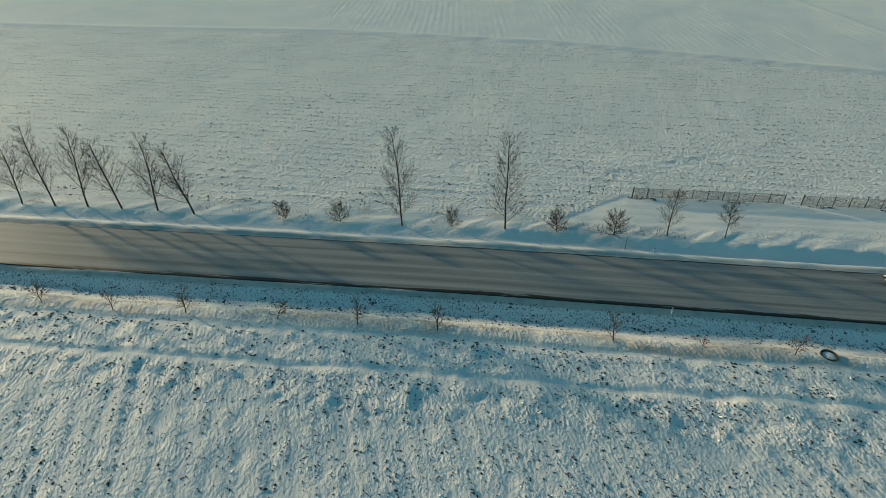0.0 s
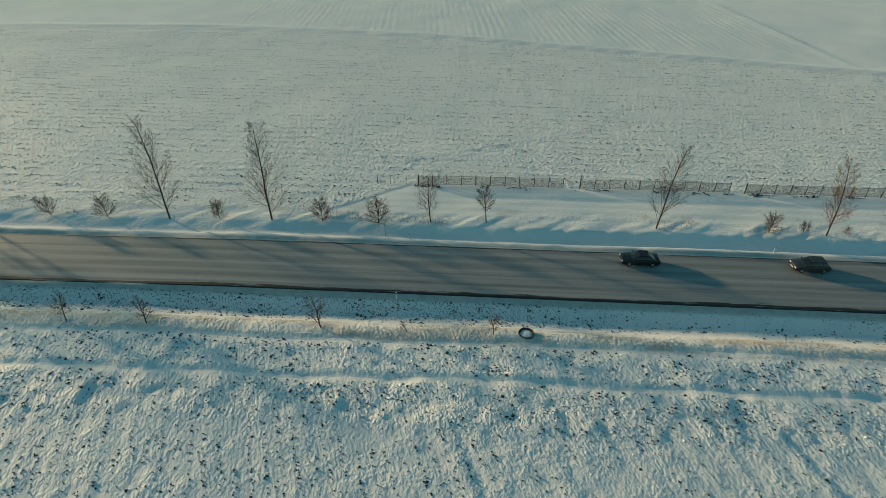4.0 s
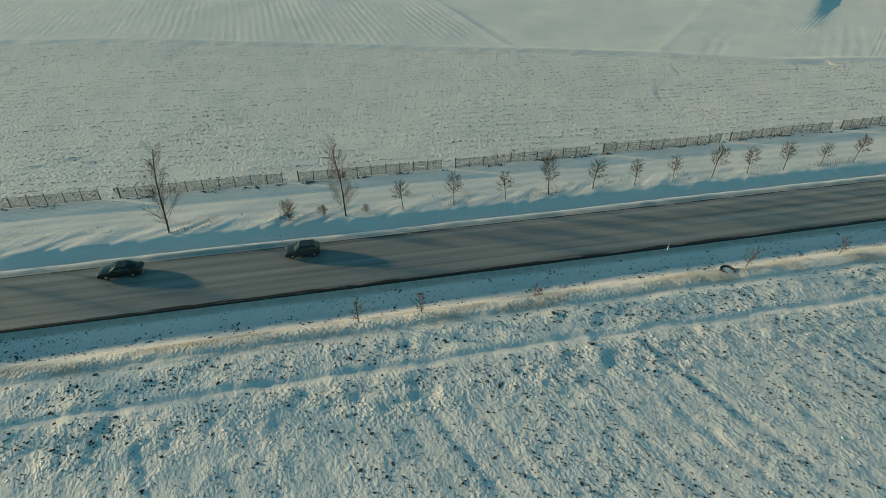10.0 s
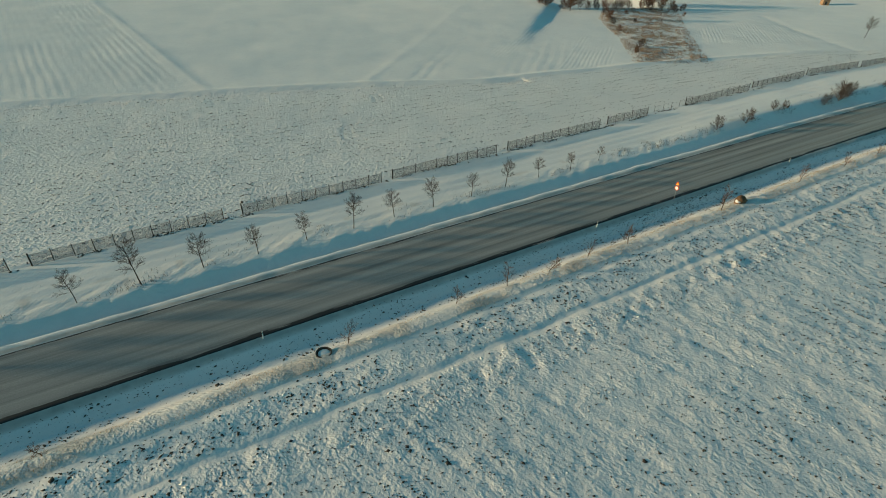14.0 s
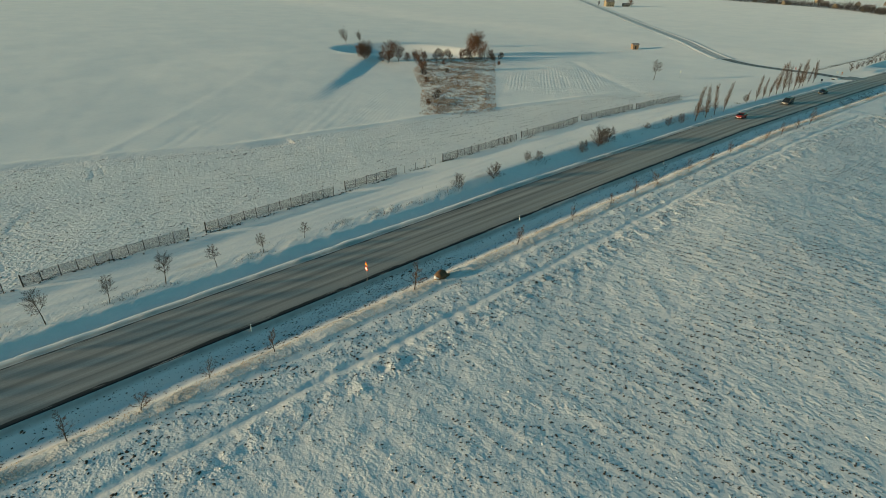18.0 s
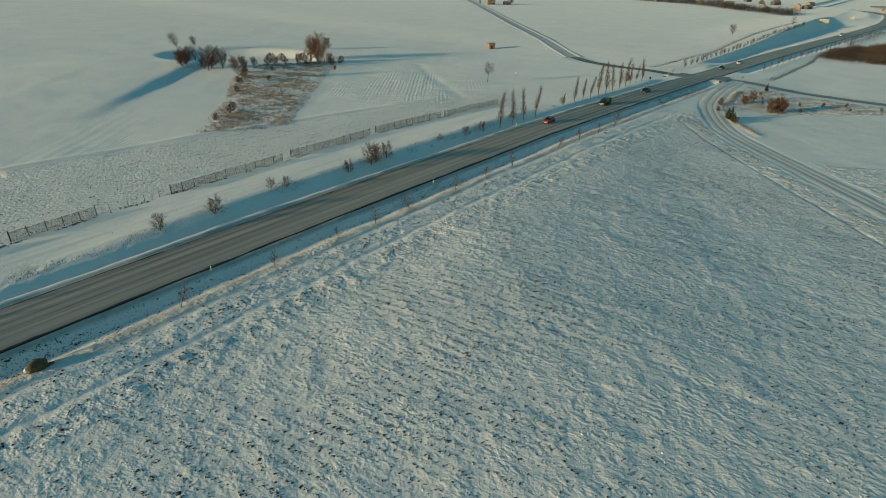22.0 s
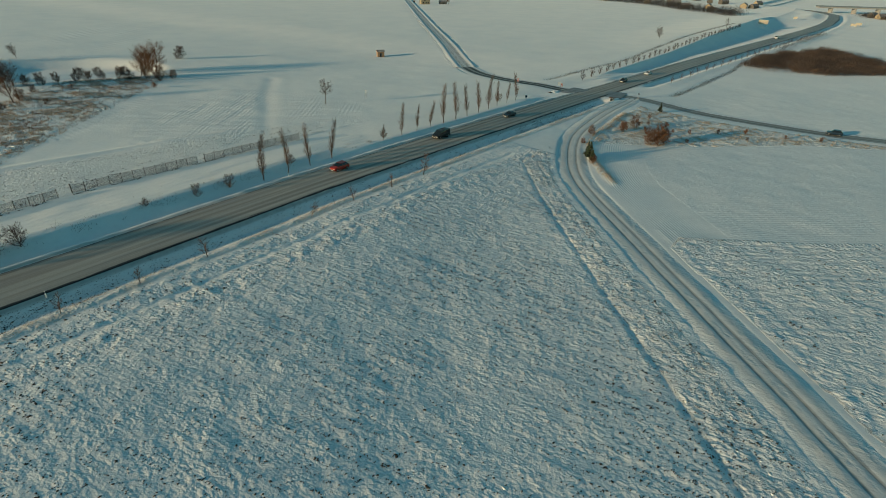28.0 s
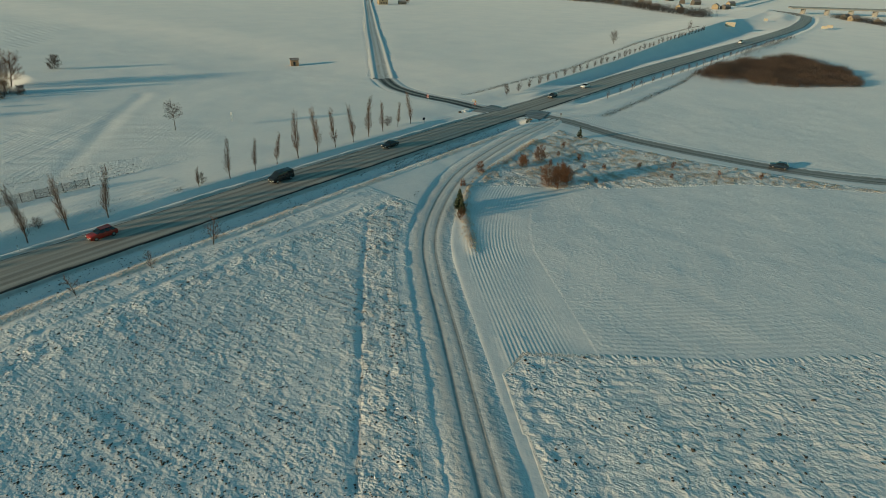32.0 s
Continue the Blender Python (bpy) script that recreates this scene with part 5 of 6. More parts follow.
vehicle("van", "white van far down the main road", PAINT_WHITE, 700.0, float(road_y(700)) + 1.9, -5.3, "van")


# ---- junction furniture ----
def board_sign(x, y, turn, h, w, bh, face, label, group="", stripes=0):
    top = tagged(new("road_sign"), label, "road sign", group)
    top.matrix_basis = pose(x, y, land_z(x, y), 0, 0, turn)
    for s in (-1, 1):
        part("pole", rod(bmesh.new(), (s * w * 0.3, 0.04, -0.3), (s * w * 0.3, 0.04, h), 0.04), STEEL, top)
    pl = part("sign_plate", boxed(-w / 2, -0.02, h - bh, w / 2, 0.02, h + 0.05, bevel=0.01), face, top)
    for i in range(stripes):
        z = h - bh + bh * (i + 0.25) / stripes
        part("stripe", boxed(-w * 0.45, -0.026, z, w * 0.45, -0.021, z + bh * 0.5 / stripes), WHITE, pl, "pale stripe")


board_sign(422.6, 79.6, -40, 2.4, 0.7, 1.2, RED, "orange and white striped marker board on two poles", stripes=3)
board_sign(427.2, 64.8, -40, 2.6, 1.0, 0.8, WHITE, "small white sign board on two steel poles")
board_sign(397.8, 62.2, -40, 1.3, 0.7, 0.7, PAINT_BLUE, "small blue sign plate beside the road")
board_sign(431.5, 36.5, -60, 2.2, 0.6, 0.6, STEEL, "small grey sign plate seen from behind", stripes=0)
board_sign(366.0, 104.0, -40, 2.6, 0.5, 0.7, WHITE, "small white sign in the field", stripes=0)


def mound(name, x, y, rx_, ry_, h, turn, material, label, seed):
    bm = bmesh.new()
    bmesh.ops.create_icosphere(bm, subdivisions=4, radius=1)
    for v in bm.verts:
        k = 1 + 0.3 * noise.noise(v.co * 1.6 + Vector((seed, 0, 0))) + 0.1 * noise.noise(v.co * 5)
        v.co = Vector((v.co.x * rx_ * k, v.co.y * ry_ * k, v.co.z * h * k))
    for f in bm.faces:
        f.smooth = True
    me = bpy.data.meshes.new(name)
    bm.to_mesh(me)
    bm.free()
    me.materials.append(material)
    ob = tagged(new(name, me), label, "snow heap", "heaps of ploughed snow")
    ob.matrix_basis = pose(x, y, land_z(x, y) - 0.1, 0, 0, turn)


mound("snow_heap", 420.6, 63.0, 3.0, 1.3, 0.5, 20, SNOW, "heap of ploughed snow in the junction corner", 2)
mound("snow_heap", 417.6, 63.4, 0.8, 0.6, 0.4, 50, SOIL, "dark heap of frozen earth in the junction corner", 5)


def culvert(x, y, turn):
    top = tagged(new("culvert"), "dark culvert mouth with a weathered brick coping at the ditch end", "culvert")
    top.matrix_basis = pose(x, y, land_z(x, y), 0, 0, turn)
    bm = bmesh.new()
    for i in range(20):
        w0, w1 = math.pi * 2 * i / 20, math.pi * 2 * (i + 1) / 20
        ring = [bm.verts.new((r * math.cos(w), yy, 0.3 + r * math.sin(w))) for w in (w0, w1) for r, yy in ((0.62, -0.8), (0.62, 1.5), (0.48, 1.5), (0.48, -0.8))]
        for a, b in ((0, 1), (1, 2), (2, 3), (3, 0)):
            bm.faces.new((ring[a], ring[b], ring[4 + b], ring[4 + a]))
    bmesh.ops.remove_doubles(bm, verts=bm.verts, dist=0.001)
    bmesh.ops.recalc_face_normals(bm, faces=bm.faces)
    part("pipe", bm, CONCRETE, top)
    # black disc across the pipe paints the shade within
    part("shade_disc", rod(bmesh.new(), (0, 1.2, 0.3), (0, 1.25, 0.3), 0.47, None, 16), DARK, top, "black disc standing in for the shade inside the pipe")
    part("headwall", boxed(-1.1, -0.3, 0.86, 1.1, 0.1, 1.04, bevel=0.03), HAY, top, "weathered brick coping")


culvert(421.9, 42.2, -75)


# ---- shed, houses, bridge, billboards ----
def hut(name, label, x, y, turn, w, d, h, rise, wall, wins, group="", cat="house"):
    top = tagged(new(name), label, cat, group)
    top.matrix_basis = pose(x, y, land_z(x, y) - 0.1, 0, 0, turn)
    part("walls", boxed(-w / 2, -d / 2, -0.4, w / 2, d / 2, h), wall, top)
    o = 0.25
    bm = bmesh.new()
    prof = [(-d / 2 - o, h - 0.1), (0, h + rise), (d / 2 + o, h - 0.1), (d / 2 + o, h + 0.1), (0, h + rise + 0.22), (-d / 2 - o, h + 0.1)]
    a = [bm.verts.new((-w / 2 - o, yy, z)) for yy, z in prof]
    b = [bm.verts.new((w / 2 + o, yy, z)) for yy, z in prof]
    bm.faces.new(a)
    bm.faces.new(b[::-1])
    for i in range(6):
        bm.faces.new((a[i], b[i], b[(i + 1) % 6], a[(i + 1) % 6]))
    bmesh.ops.recalc_face_normals(bm, faces=bm.faces)
    part("roof", bm, ROOF, top, "partly snow-covered roof")
    for s in (-1, 1):
        bm = bmesh.new()
        k = [bm.verts.new((s * (w / 2 - 0.02), -d / 2, h)), bm.verts.new((s * (w / 2 - 0.02), d / 2, h)), bm.verts.new((s * (w / 2 - 0.02), 0, h + rise))]
        bm.faces.new(k)
        k2 = [bm.verts.new((s * (w / 2 - 0.22), q.co.y, q.co.z)) for q in k]
        bm.faces.new(k2[::-1])
        for i in range(3):
            bm.faces.new((k[i], k[(i + 1) % 3], k2[(i + 1) % 3], k2[i]))
        bmesh.ops.recalc_face_normals(bm, faces=bm.faces)
        part("gable", bm, wall, top)
    for wx, side, ww, z0, z1 in wins:
        yy = side * d / 2
        fr = part("window", boxed(wx - ww / 2, yy - 0.06, z0, wx + ww / 2, yy + 0.06, z1), WOOD_GREY, top, "window frame")
        part("pane", boxed(wx - ww / 2 + 0.08, yy - 0.07, z0 + 0.08, wx + ww / 2 - 0.08, yy + 0.07, z1 - 0.08), GLASS, fr, "dark pane")
    return top


hut("shed", "little orange brick shed alone in the snowfield", 446.6, 172.6, -35, 3.4, 3.0, 2.7, 0.5, BRICK_WALL, [(-0.2, -1, 0.9, 0.1, 2.0)], "", "shed")
hut("house", "yellow plastered house with a snowy roof behind trees", 760.0, 396.0, -35, 10, 8, 5.0, 2.6, PLASTER, [(-2.5, -1, 1.2, 1.0, 2.4), (0.5, -1, 1.2, 1.0, 2.4), (3, -1, 1.2, 1.0, 2.4), (-1, -1, 1.2, 3.4, 4.6)])
hut("outbuilding", "low outbuilding with a snowy roof beside the house", 778.0, 384.0, -35, 8, 5, 2.6, 1.2, WOOD_GREY, [(0, -1, 1.6, 0.2, 2.0)], "", "outbuilding")
spread_copies(grove, [(768, 402, 7), (782, 379, 6), (788, 386, 6.5), (752, 405, 6)], 8, 15)
rv = random.Random(5)
HOUSES = [(1057, 122), (1064, 112), (1044, -12), (1027, -20), (1010, -40), (985, -52), (1122, 160), (1131, 180), (1050, 300), (1090, 330), (1036, 236), (1080, 262), (980, 172), (1010, 196),
          (960, 138), (1000, 150), (1040, 200), (1110, 230), (1150, 290), (1070, 350), (1140, 120), (1180, 210)]
for i, (hx, hy) in enumerate(HOUSES):
    w, h = rv.uniform(7.5, 11), rv.uniform(2.8, 4.2)
    hut("house", "village house with a snowy roof far across the fields", hx, hy, rv.uniform(-60, 20), w, rv.uniform(6, 7.5), h, rv.uniform(1.8, 2.8), (PLASTER, WOOD_GREY, WOOD_GREY, PLASTER, WOOD_GREY)[i % 5],
        [(-w * 0.25, -1, 1.3, 1.0, 2.4), (w * 0.2, -1, 1.3, 1.0, 2.4)], "houses of the village")


def billboard(x, y, turn, w, h, leg, label):
    top = tagged(new("billboard"), label, "billboard", "billboards")
    top.matrix_basis = pose(x, y, land_z(x, y), 0, 0, turn)
    for s in (-0.35, 0.35):
        part("leg", rod(bmesh.new(), (w * s, 0.1, -0.3), (w * s, 0.1, leg + h * 0.8), 0.12), STEEL, top)
    p = part("panel", boxed(-w / 2, -0.1, leg, w / 2, 0.08, leg + h, bevel=0.02), POSTER, top)
    part("picture", boxed(-w * 0.46, -0.115, leg + h * 0.08, w * 0.46, -0.102, leg + h * 0.92), POSTER, p, "faded poster without readable words")


billboard(800, 58, -75, 7.5, 3.4, 1.2, "large pale billboard on two legs beside the main road")
billboard(882, -3, -75, 4.8, 2.2, 0.8, "white billboard standing in the snowfield")
billboard(900, -6, -75, 4.8, 2.2, 0.8, "white billboard standing in the snowfield")
billboard(920, 48, -75, 3.4, 1.8, 0.8, "white billboard standing in the snowfield")


def bridge():
    top = tagged(new("overpass"), "long concrete road overpass on piers in the distance", "bridge")
    a, b = Vector((1078, 45, 0)), Vector((1176, -120, 0))
    z = land_z(1120, 0)
    top.matrix_basis = Matrix.Translation((1110, -10, z))
    off = Vector((1110, -10, 0))
    u = (b - a)
    ang = math.degrees(math.atan2(u.y, u.x))
    m = pose(0, 0, 0, 0, 0, ang)

    def slab(x0, y0, z0, x1, y1, z1):
        bm = boxed(x0, y0, z0, x1, y1, z1)
        bmesh.ops.transform(bm, matrix=Matrix.Translation(a - off) @ m, verts=bm.verts)
        return bm
    ln = u.length
    part("deck", slab(0, -5, 5.8, ln, 5, 7.0), CONCRETE, top)
    for s in (-5.2, 4.9):
        part("parapet", slab(0, s, 7.0, ln, s + 0.3, 8.0), STEEL, top)
    for i in range(7):
        x = ln * (0.08 + 0.14 * i)
        part("pier", slab(x - 0.8, -4, -1, x + 0.8, 4, 5.8), CONCRETE, top)


bridge()


# ---- clods, grass and thickets, too many to count ----
def stuff(name, v, f, material, label, category, smooth=False):
    return tagged(new(name, mesh_from(name, v, f, material, smooth)), label, category, kind="stuff")


OCTA_V = np.array([(1, 0, 0), (0, 1, 0), (-1, 0, 0), (0, -1, 0), (0, 0, 1), (0, 0, -1)], float)
OCTA_F = np.array([(0, 1, 4), (1, 2, 4), (2, 3, 4), (3, 0, 4), (1, 0, 5), (2, 1, 5), (3, 2, 5), (0, 3, 5)])


def lumps(rng, x, y, size, flat=0.42, sink=0.3, most=0.2):
    n = len(x)
    size = np.minimum(size, most)
    v = OCTA_V[None] * (1 + rng.normal(0, 0.22, (n, 6, 1)))
    w = rng.uniform(0, 6.28, n)
    c, s = np.cos(w)[:, None], np.sin(w)[:, None]
    sx, sy = size[:, None] * rng.uniform(0.8, 1.6, (n, 1)), size[:, None] * rng.uniform(0.6, 1.0, (n, 1))
    px, py = v[..., 0] * sx, v[..., 1] * sy
    out = np.stack([x[:, None] + c * px - s * py, y[:, None] + s * px + c * py,
                    (land(x, y) + size * (flat - sink) * 0.5)[:, None] + v[..., 2] * size[:, None] * flat], -1)
    f = OCTA_F[None] + 6 * np.arange(n)[:, None, None]
    return out.reshape(-1, 3), f.reshape(-1, 3)


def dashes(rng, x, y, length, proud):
    """Low dark clods with their shade painted in, drawn out along the sun's shadows."""
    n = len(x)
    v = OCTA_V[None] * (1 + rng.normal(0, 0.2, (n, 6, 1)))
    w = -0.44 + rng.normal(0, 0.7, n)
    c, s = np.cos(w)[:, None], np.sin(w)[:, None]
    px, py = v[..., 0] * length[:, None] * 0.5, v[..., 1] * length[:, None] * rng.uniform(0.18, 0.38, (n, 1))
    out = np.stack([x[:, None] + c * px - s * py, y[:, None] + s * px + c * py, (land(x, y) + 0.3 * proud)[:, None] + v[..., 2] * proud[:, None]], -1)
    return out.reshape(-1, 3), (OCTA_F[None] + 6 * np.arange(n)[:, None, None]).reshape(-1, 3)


def blades(rng, x, y, height, width, lean, z=None):
    """Tapered three-sided stalks."""
    n = len(x)
    z = land(x, y) if z is None else z
    w = rng.uniform(0, 6.28, n)
    a = w[:, None] + np.array([0, 2.094, 4.189])[None]
    b = np.stack([x[:, None] + width[:, None] * np.cos(a), y[:, None] + width[:, None] * np.sin(a), np.repeat(z[:, None] - 0.08, 3, 1)], -1)
    t = np.stack([x + rng.normal(0, 1, n) * lean * height, y + rng.normal(0, 1, n) * lean * height, z + height], -1)
    v = np.concatenate([b, t[:, None]], 1).reshape(-1, 3)
    f = np.array([(0, 1, 3), (1, 2, 3), (2, 0, 3)])[None] + 4 * np.arange(n)[:, None, None]
    return v, f.reshape(-1, 3)


rng = np.random.default_rng(11)


def keep(x, y, p):
    k = rng.uniform(0, 1, len(x)) < p
    return x[k], y[k]


# rough strip beside the ditch
n = 60000
x = rng.uniform(-85, 335, n)
y = road_y(x) + rng.uniform(-23.5, -12.8, n)
d = y - road_y(x)
x, y = keep(x, y, (0.25 + 0.75 * sstep(0.35, 0.75, vnoise(x / 2.6, y / 1.8, 51))) * 0.75 * (0.25 + 0.75 * sstep(-21.5, -19, d)) * (1 - np.exp(-((d + 17.9 - 0.5 * np.sin(x / 37)) / 0.7) ** 2)) * (1 - 0.5 * sstep(240, 300, x)))
x, y = keep(x, y, 0.7)
stuff("clods", *lumps(rng, x, y, rng.gamma(2.0, 0.026, len(x)) + 0.03), SOIL, "dark frozen clods poking through the snow of the rough strip", "clods")
# southern field, along its rows
n = 420000
x = rng.uniform(-80, 352, n)
y = rng.uniform(-34, 36, n)
ph = (row_phase(x, y) + 0.5 * (vnoise(x / 9, y / 9, 7) - 0.5)) / 1.3
u = x - 232 - 0.83 * (y - 10)
swell = sstep(-75, -40, u) * (1 - sstep(-4, 6, u))
p = (0.35 + 0.65 * sstep(0.3, 0.8, vnoise(x / 7, y / 7, 52))) * (0.05 + 0.95 * sstep(0.2, 0.8, np.cos(ph * 6.283))) * (0.55 + 0.40 * swell + 0.25 * sstep(235, 285, x))
dl, sl = path_distance(x, y, LOOP_LINE, 60)
p *= (sl <= -5) | (dl > 59) & (x < 300)
x, y = keep(x, y, p * (y < road_y(x) - 19.5))
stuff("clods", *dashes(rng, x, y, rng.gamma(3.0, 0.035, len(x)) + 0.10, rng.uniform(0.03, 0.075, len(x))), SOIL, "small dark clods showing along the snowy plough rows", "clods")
# broken clods along the deep furrows
n = 60000
x, y = rng.uniform(-80, 200, n), rng.uniform(-34, 36, n)
fd, fon = furrow_lines(x, y)
x, y = keep(x, y, 0.75 * fon * np.exp(-((fd + 0.45) / 0.22) ** 2) * (y < road_y(x) - 19.5))
stuff("clods", *lumps(rng, x, y, rng.gamma(2.2, 0.03, len(x)) + 0.05, 0.5, 0.3), SOIL, "broken dark clods along the deep furrows", "clods")
# headland strip and rough field east of the track
n = 26000
x = rng.uniform(270, 420, n)
y = rng.uniform(-60, 36, n)
dw, sw2 = path_distance(x, y, STRIP_W, 60)
dl, sl = path_distance(x, y, LOOP_LINE, 60)
lim = y - np.interp(x, [326, 331.5, 340, 352.5, 420], [-7.5, -15, -27.5, -42, -110])
p = 0.5 * ((sw2 > 0) & (dw < 13) & (sl < -5)) + 0.5 * ((sl > 5.5) & (lim < 0))
x, y = keep(x, y, p * sstep(0.35, 0.7, vnoise(x / 2, y / 2, 53)))
stuff("clods", *lumps(rng, x, y, rng.gamma(2.6, 0.03, len(x)) + 0.05), SOIL, "dark clods in the rough snow beside the farm track", "clods")
# northern field
n = 330000
x = rng.uniform(-200, 330, n)
y = 66 + 125 * rng.uniform(0, 1, n) ** 1.1
fn = np.interp(x, [-3000, -60, 16, 69, 124, 160, 190, 242, 300, 340], [188, 187, 177, 163, 147, 135, 121, 113, 101, 90])
off = np.interp(x, [8, 19, 120, 200, 270, 320], [-9, 0, 0.3, 3.0, 6, 5])
rn = np.sin((y + 0.03 * x + 0.9 * (vnoise(x / 8, y / 8, 17) - 0.5)) * 2 * math.pi / 2.4)
p = (y < fn - 1) * (y > road_y(x) + 21.8 + off) * (0.14 + 0.86 * sstep(0.2, 0.95, rn)) * sstep(0.2, 0.55, vnoise(x / 6, y / 2, 54))
x, y = keep(x, y, p * 0.5)
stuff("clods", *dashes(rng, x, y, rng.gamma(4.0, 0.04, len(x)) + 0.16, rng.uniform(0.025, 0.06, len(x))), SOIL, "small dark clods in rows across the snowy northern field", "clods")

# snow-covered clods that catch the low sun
n = 330000
x, y = rng.uniform(-80, 352, n), rng.uniform(-40, 43, n)
dl, sl = path_distance(x, y, LOOP_LINE, 60)
dw, sw2 = path_distance(x, y, STRIP_W, 60)
d = y - road_y(x)
ph = (row_phase(x, y) + 1.3 * (vnoise(x / 9, y / 9, 7) - 0.5)) / 2.6
band = np.sin(ph * 6.283)
p = (d < -13) * ((sl <= -5) | (dl > 59) & (x < 300)) * (0.07 + 0.42 * sstep(-0.2, 0.7, band) * (0.35 + 0.65 * sstep(0.25, 0.7, vnoise(x / 5, y / 5, 62))) + 0.25 * (d > -23) + 0.35 * ((sw2 > 0) & (dw < 13)))
p *= (1 - np.exp(-((d + 17.9 - 0.5 * np.sin(x / 37)) / 0.7) ** 2)) * (1 - np.exp(-((d + 12.9 - 0.5 * np.sin(x / 37)) / 0.6) ** 2))
x, y = keep(x, y, p * np.where(d > -23, 0.35, 0.14))
size = rng.gamma(2.2, 0.03, len(x)) + 0.05
stuff("snow_clods", *lumps(rng, x, y, size, 0.30, 0.5), SNOW, "snow-covered clods of the ploughed southern land", "clods", True)
# dark lumps on the down-sun side paint the clods' shade in soil colour
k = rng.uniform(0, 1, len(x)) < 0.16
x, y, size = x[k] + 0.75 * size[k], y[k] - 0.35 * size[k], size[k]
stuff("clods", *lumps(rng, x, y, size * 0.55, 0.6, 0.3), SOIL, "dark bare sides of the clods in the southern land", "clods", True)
# the same across the northern field
n = 150000
x = rng.uniform(-170, 330, n)
y = 66 + 120 * rng.uniform(0, 1, n) ** 1.2
fn = np.interp(x, [-3000, -60, 16, 69, 124, 160, 190, 242, 300, 340], [188, 187, 177, 163, 147, 135, 121, 113, 101, 90])
off = np.interp(x, [8, 19, 120, 200, 270, 320], [-9, 0, 0.3, 3.0, 6, 5])
rn = np.sin((y + 0.03 * x + 0.9 * (vnoise(x / 8, y / 8, 17) - 0.5)) * 2 * math.pi / 2.4)
x, y = keep(x, y, (y < fn - 1) * (y > road_y(x) + 22.5 + off) * (0.08 + 0.8 * sstep(-0.1, 0.7, rn)) * 0.5)
stuff("snow_clods", *lumps(rng, x, y, rng.gamma(2.2, 0.03, len(x)) + 0.08, 0.36, 0.4), SNOW, "snow-covered clods in rows across the northern field", "clods", True)
# weeds along the foot of the fences
n = 9000
x = rng.uniform(19, 319, n)
y = np.interp(x, [19, 92, 117, 163, 189, 204, 240, 267, 293, 319], [76.2, 76.4, 77.1, 78.2, 78.9, 79.8, 80.7, 82.4, 81.5, 79.6]) - 0.35 + rng.normal(0, 0.28, n)
x, y = keep(x, y, 0.4 * sstep(0.3, 0.7, vnoise(x / 2, y, 63)))
stuff("weeds", *lumps(rng, x, y, rng.gamma(2.0, 0.03, len(x)) + 0.04, 0.7, 0.1), WEED, "dark weeds along the foot of the snow fences", "weeds")

# lumps thrown up along the side roads
for path_, m, lab in ((WEST_ROAD, 7000, "lumps of ploughed snow along the northern side road"),):
    q = smooth_path(path_, 0.5)
    q = q[np.hypot(q[:, 0] - 430, q[:, 1] - 50) < 330]
    tq = np.gradient(q, axis=0)
    tq /= np.linalg.norm(tq, axis=1)[:, None]
    k = rng.integers(0, len(q) - 1, m)
    k = k[np.hypot(q[k, 0] - 429, q[k, 1] - 51) > 75]
    o = rng.choice((-1, 1), len(k)) * (3.3 + rng.gamma(1.6, 0.8, len(k)))
    x, y = q[k, 0] - tq[k, 1] * o, q[k, 1] + tq[k, 0] * o
    stuff("snow_clods", *lumps(rng, x, y, rng.gamma(2.0, 0.07, len(x)) + 0.08, 0.4, 0.5, 0.5), SNOW, lab, "snow lumps", True)
# weeds of the shaded ditch slope
n = 20000
x = rng.uniform(-88, 417, n)
y = road_y(x) + rng.uniform(-8.9, -5.6, n)
x, y = keep(x, y, sstep(0.15, 0.7, vnoise(x / 2, y / 0.9, 55)) * (0.4 + 0.6 * sstep(0.3, 0.6, vnoise(x / 25, y * 0, 56))))
stuff("weeds", *lumps(rng, x, y, rng.gamma(2.0, 0.022, len(x)) + 0.03, 0.6), WEED, "dark weed tufts on the shaded ditch slope", "weeds")
# dry grass of the sunny ditch bank and the northern verge
n = 42000
x = rng.uniform(-88, 400, n)
y = road_y(x) + rng.uniform(-12.8, -9.4, n)
x, y = keep(x, y, sstep(0.3, 0.75, vnoise(x / 4, y / 1.5, 57)))
stuff("dry_grass", *blades(rng, x, y, rng.uniform(0.05, 0.2, len(x)), np.full(len(x), 0.03), 0.6), STRAW, "short dry grass on the ditch bank", "grass")
n = 9000
x = rng.uniform(-88, 330, n)
y = road_y(x) + 9.5 + rng.gamma(1.6, 1.0, n)
x, y = keep(x, y, sstep(0.5, 0.8, vnoise(x / 3, y / 2, 58)))
stuff("dry_grass", *blades(rng, x, y, rng.uniform(0.15, 0.5, len(x)), np.full(len(x), 0.03), 0.4), WEED, "sparse dark grass stalks on the snowy bank", "grass")


def in_poly(poly, n):
    a = np.array(poly)
    px, py = rng.uniform(a[:, 0].min(), a[:, 0].max(), n), rng.uniform(a[:, 1].min(), a[:, 1].max(), n)
    k = inside(px, py, poly)
    return px[k], py[k]


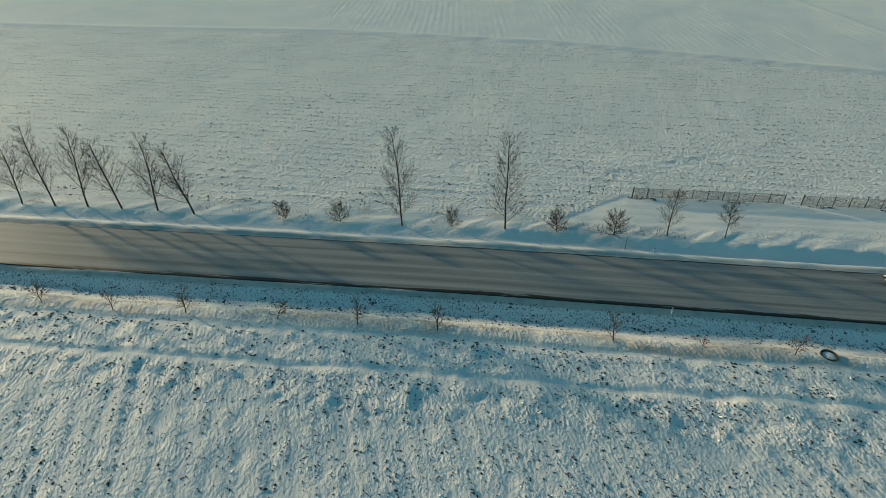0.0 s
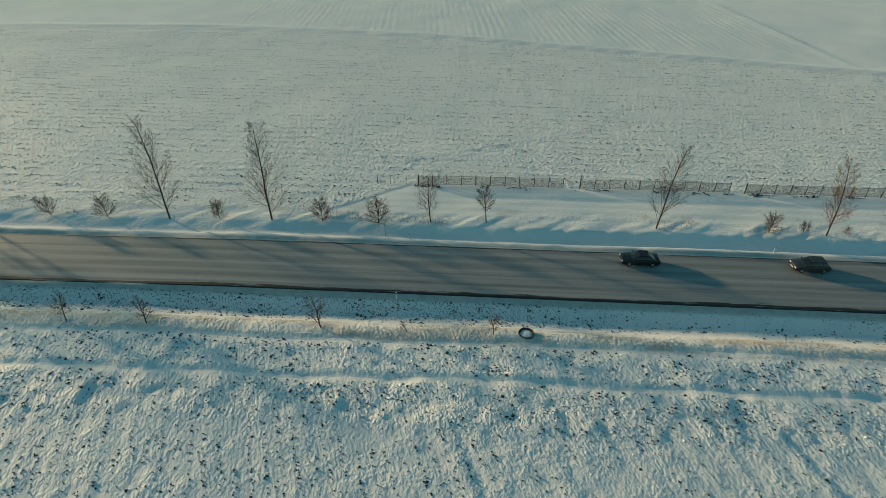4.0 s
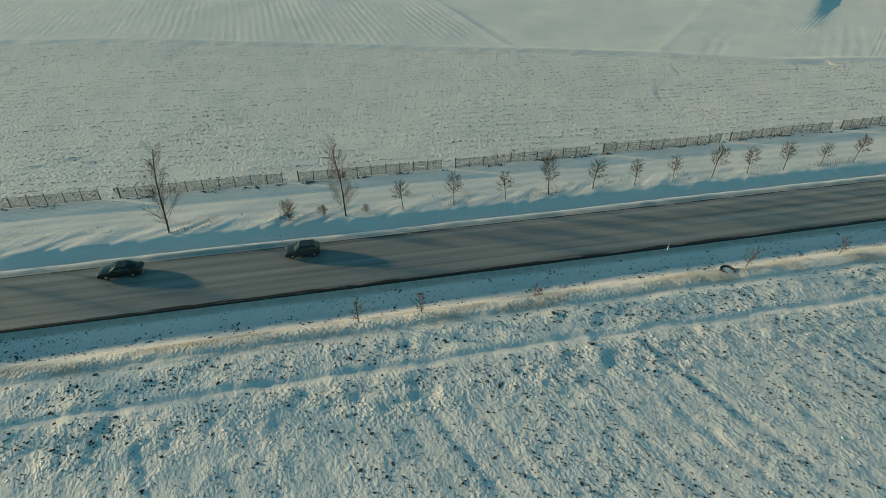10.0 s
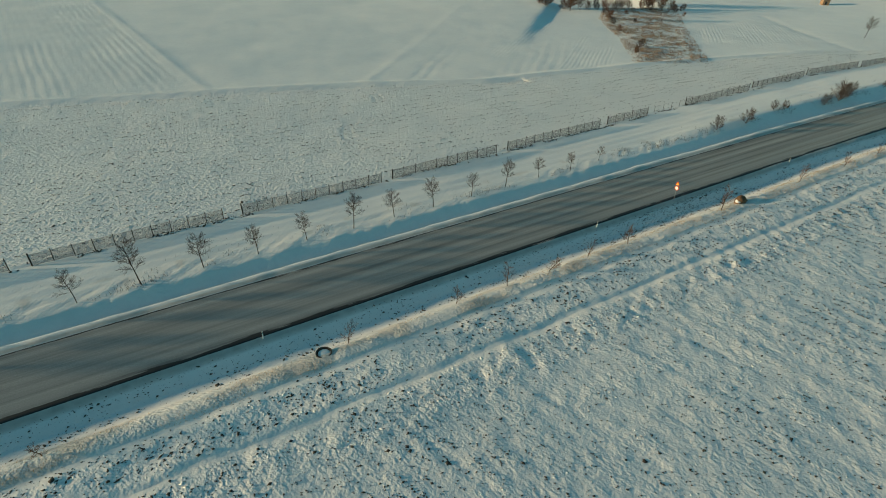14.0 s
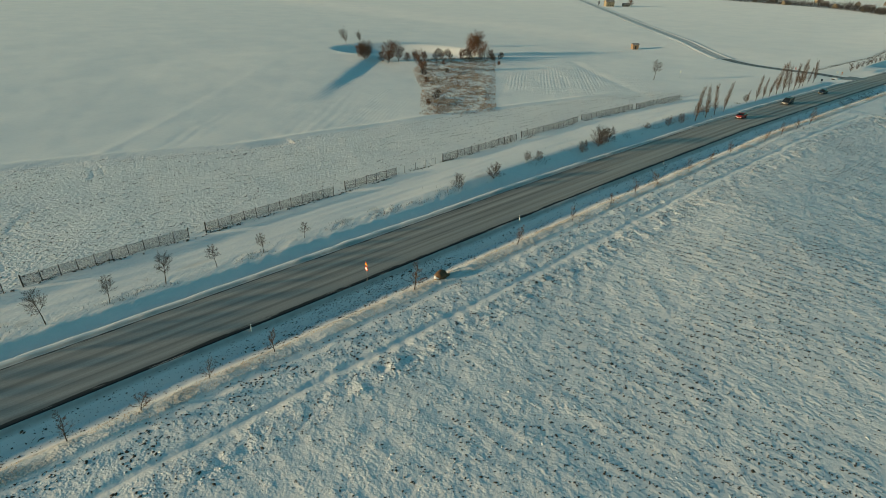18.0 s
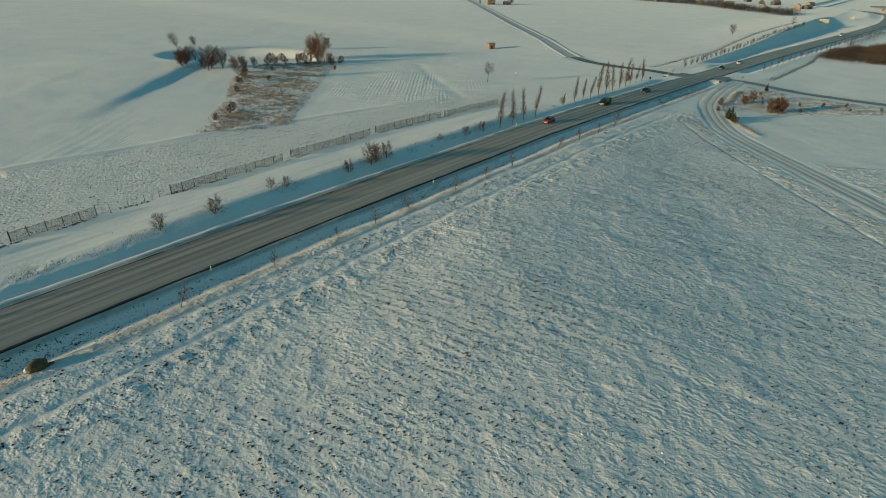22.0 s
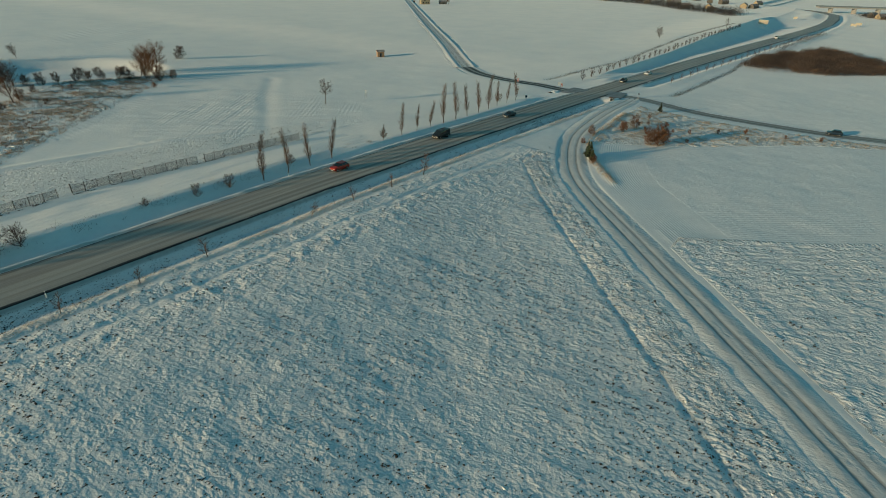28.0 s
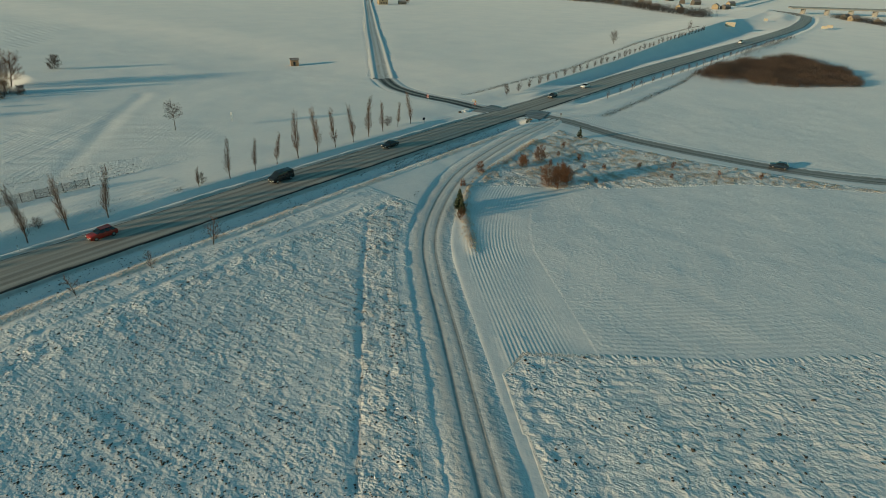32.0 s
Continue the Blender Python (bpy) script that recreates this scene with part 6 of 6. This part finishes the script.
x, y = in_poly(SCRUB, 90000)
x, y = keep(x, y, 0.06 + 0.75 * sstep(0.44, 0.60, 0.5 * vnoise(x / 1.1, y / 1.1, 20) + 0.5 * vnoise(x / 5, y / 5, 29)))
stuff("dry_grass", *blades(rng, x, y, rng.uniform(0.15, 0.5, len(x)), rng.uniform(0.04, 0.09, len(x)), 0.7), RUSSET_GRASS, "russet dead grass on the overgrown slope", "grass")
x, y = in_poly(SCRUB, 9000)
x, y = keep(x, y, 0.15 + sstep(0.45, 0.8, vnoise(x / 6, y / 6, 59)))
stuff("brush", *blades(rng, x, y, rng.uniform(0.35, 1.1, len(x)), rng.uniform(0.04, 0.08, len(x)), 0.6), TWIG_RED, "russet brush on the overgrown slope", "brush")
x, y = in_poly(SCRUB, 26000)
x, y = keep(x, y, 0.14 * sstep(0.4, 0.7, vnoise(x / 4, y / 4, 66)))
stuff("snow_clods", *lumps(rng, x, y, rng.gamma(2.0, 0.10, len(x)) + 0.15, 0.28, 0.3, 0.6), SNOW, "humps of snow over the tussocks of the overgrown slope", "snow lumps", True)
x, y = in_poly(SCRUB_EAST, 40000)
x, y = keep(x, y, 0.75 * sstep(0.42, 0.8, 0.6 * vnoise(x / 1.1, y / 1.1, 1) + 0.4 * vnoise(x / 5, y / 5, 23)) + 0.08)
stuff("dry_grass", *blades(rng, x, y, rng.uniform(0.1, 0.4, len(x)), rng.uniform(0.04, 0.09, len(x)), 0.6), STRAW, "tawny dead grass in the rough triangle", "grass")
tr = smooth_path(RIM_PTS, 0.05)
k = rng.integers(0, len(tr), 1900)
x, y = tr[k, 0] + rng.normal(0, 0.6, 1900), tr[k, 1] + rng.normal(0, 0.6, 1900)
stuff("dry_grass", *blades(rng, x, y, rng.uniform(0.1, 0.4, 1900), rng.uniform(0.04, 0.08, 1900), 0.6), STRAW, "tawny dead grass beside the farm track bend", "grass")


def thicket(name, x, y, hmin, hmax, material, label):
    """Upright stems, each with a spray of thin twigs."""
    n = len(x)
    h = rng.uniform(hmin, hmax, n) * (0.6 + 0.8 * vnoise(x / 9, y / 9, 64))
    z = land(x, y)
    v1, f1 = blades(rng, x, y, h, rng.uniform(0.03, 0.06, n), 0.13, z)
    m = 6
    xs_, ys_ = np.repeat(x, m) + rng.normal(0, 0.6, n * m), np.repeat(y, m) + rng.normal(0, 0.6, n * m)
    hz = np.repeat(z, m) + np.repeat(h, m) * rng.uniform(0.25, 0.8, n * m)
    v2, f2 = blades(rng, xs_, ys_, np.repeat(h, m) * rng.uniform(0.2, 0.45, n * m), rng.uniform(0.018, 0.04, n * m), 0.5, hz)
    return stuff(name, np.vstack([v1, v2]), np.vstack([f1, f2 + len(v1)]), material, label, "thicket")


x, y = in_poly(WOOD, 24000)
edge = vnoise(x / 9, y / 9, 60)
x, y = keep(x, y, (x > 552 + 10 * (edge - 0.5)) * 0.8 + 0.12)
thicket("thicket", x, y, 1.9, 3.8, THICKET, "dense brown leafless thicket in the snowfield")
line = smooth_path([(1075, 395), (1046, 300), (1022, 232), (960, 164), (930, 122), (905, 100)], 0.5)
k = rng.integers(0, len(line), 6000)
x, y = line[k, 0] + rng.uniform(-14, 22, 6000), line[k, 1] + rng.normal(0, 5, 6000)
thicket("tree_belt", x, y, 3.0, 8.0, DISTANT, "belt of bare trees round the distant village")
line = smooth_path([(1062, -2), (1046, -8), (1030, -16), (1008, -36), (980, -50)], 0.5)
k = rng.integers(0, len(line), 1500)
x, y = line[k, 0] + rng.uniform(-6, 16, 1500), line[k, 1] + rng.normal(0, 4, 1500)
thicket("tree_belt", x, y, 2.0, 5.0, DISTANT, "bare garden trees among the distant houses")
for path_, m, lab in ((BOUNDARIES[0], 1500, "dark weeds along the overgrown field edge north of the road"), (BOUNDARIES[1], 1100, "dark weeds in the boundary furrow south of the road")):
    q = smooth_path(path_, 0.3)
    k = rng.integers(0, len(q), m)
    x, y = q[k, 0] + rng.normal(0, 0.8, m), q[k, 1] + rng.normal(0, 0.7, m)
    stuff("weeds", *blades(rng, x, y, rng.uniform(0.2, 0.6, m), rng.uniform(0.05, 0.10, m), 0.5), WEED, lab, "weeds")
line = smooth_path([(640, 20), (655, 20), (700, 17), (745, 13), (775, 10)], 0.5)
k = rng.integers(0, len(line), 240)
x, y = line[k, 0] + rng.normal(0, 2, 240), line[k, 1] + rng.normal(0, 1.6, 240)
thicket("hedge", x, y, 1.2, 3.2, DISTANT, "bare hedge beside the distant road")
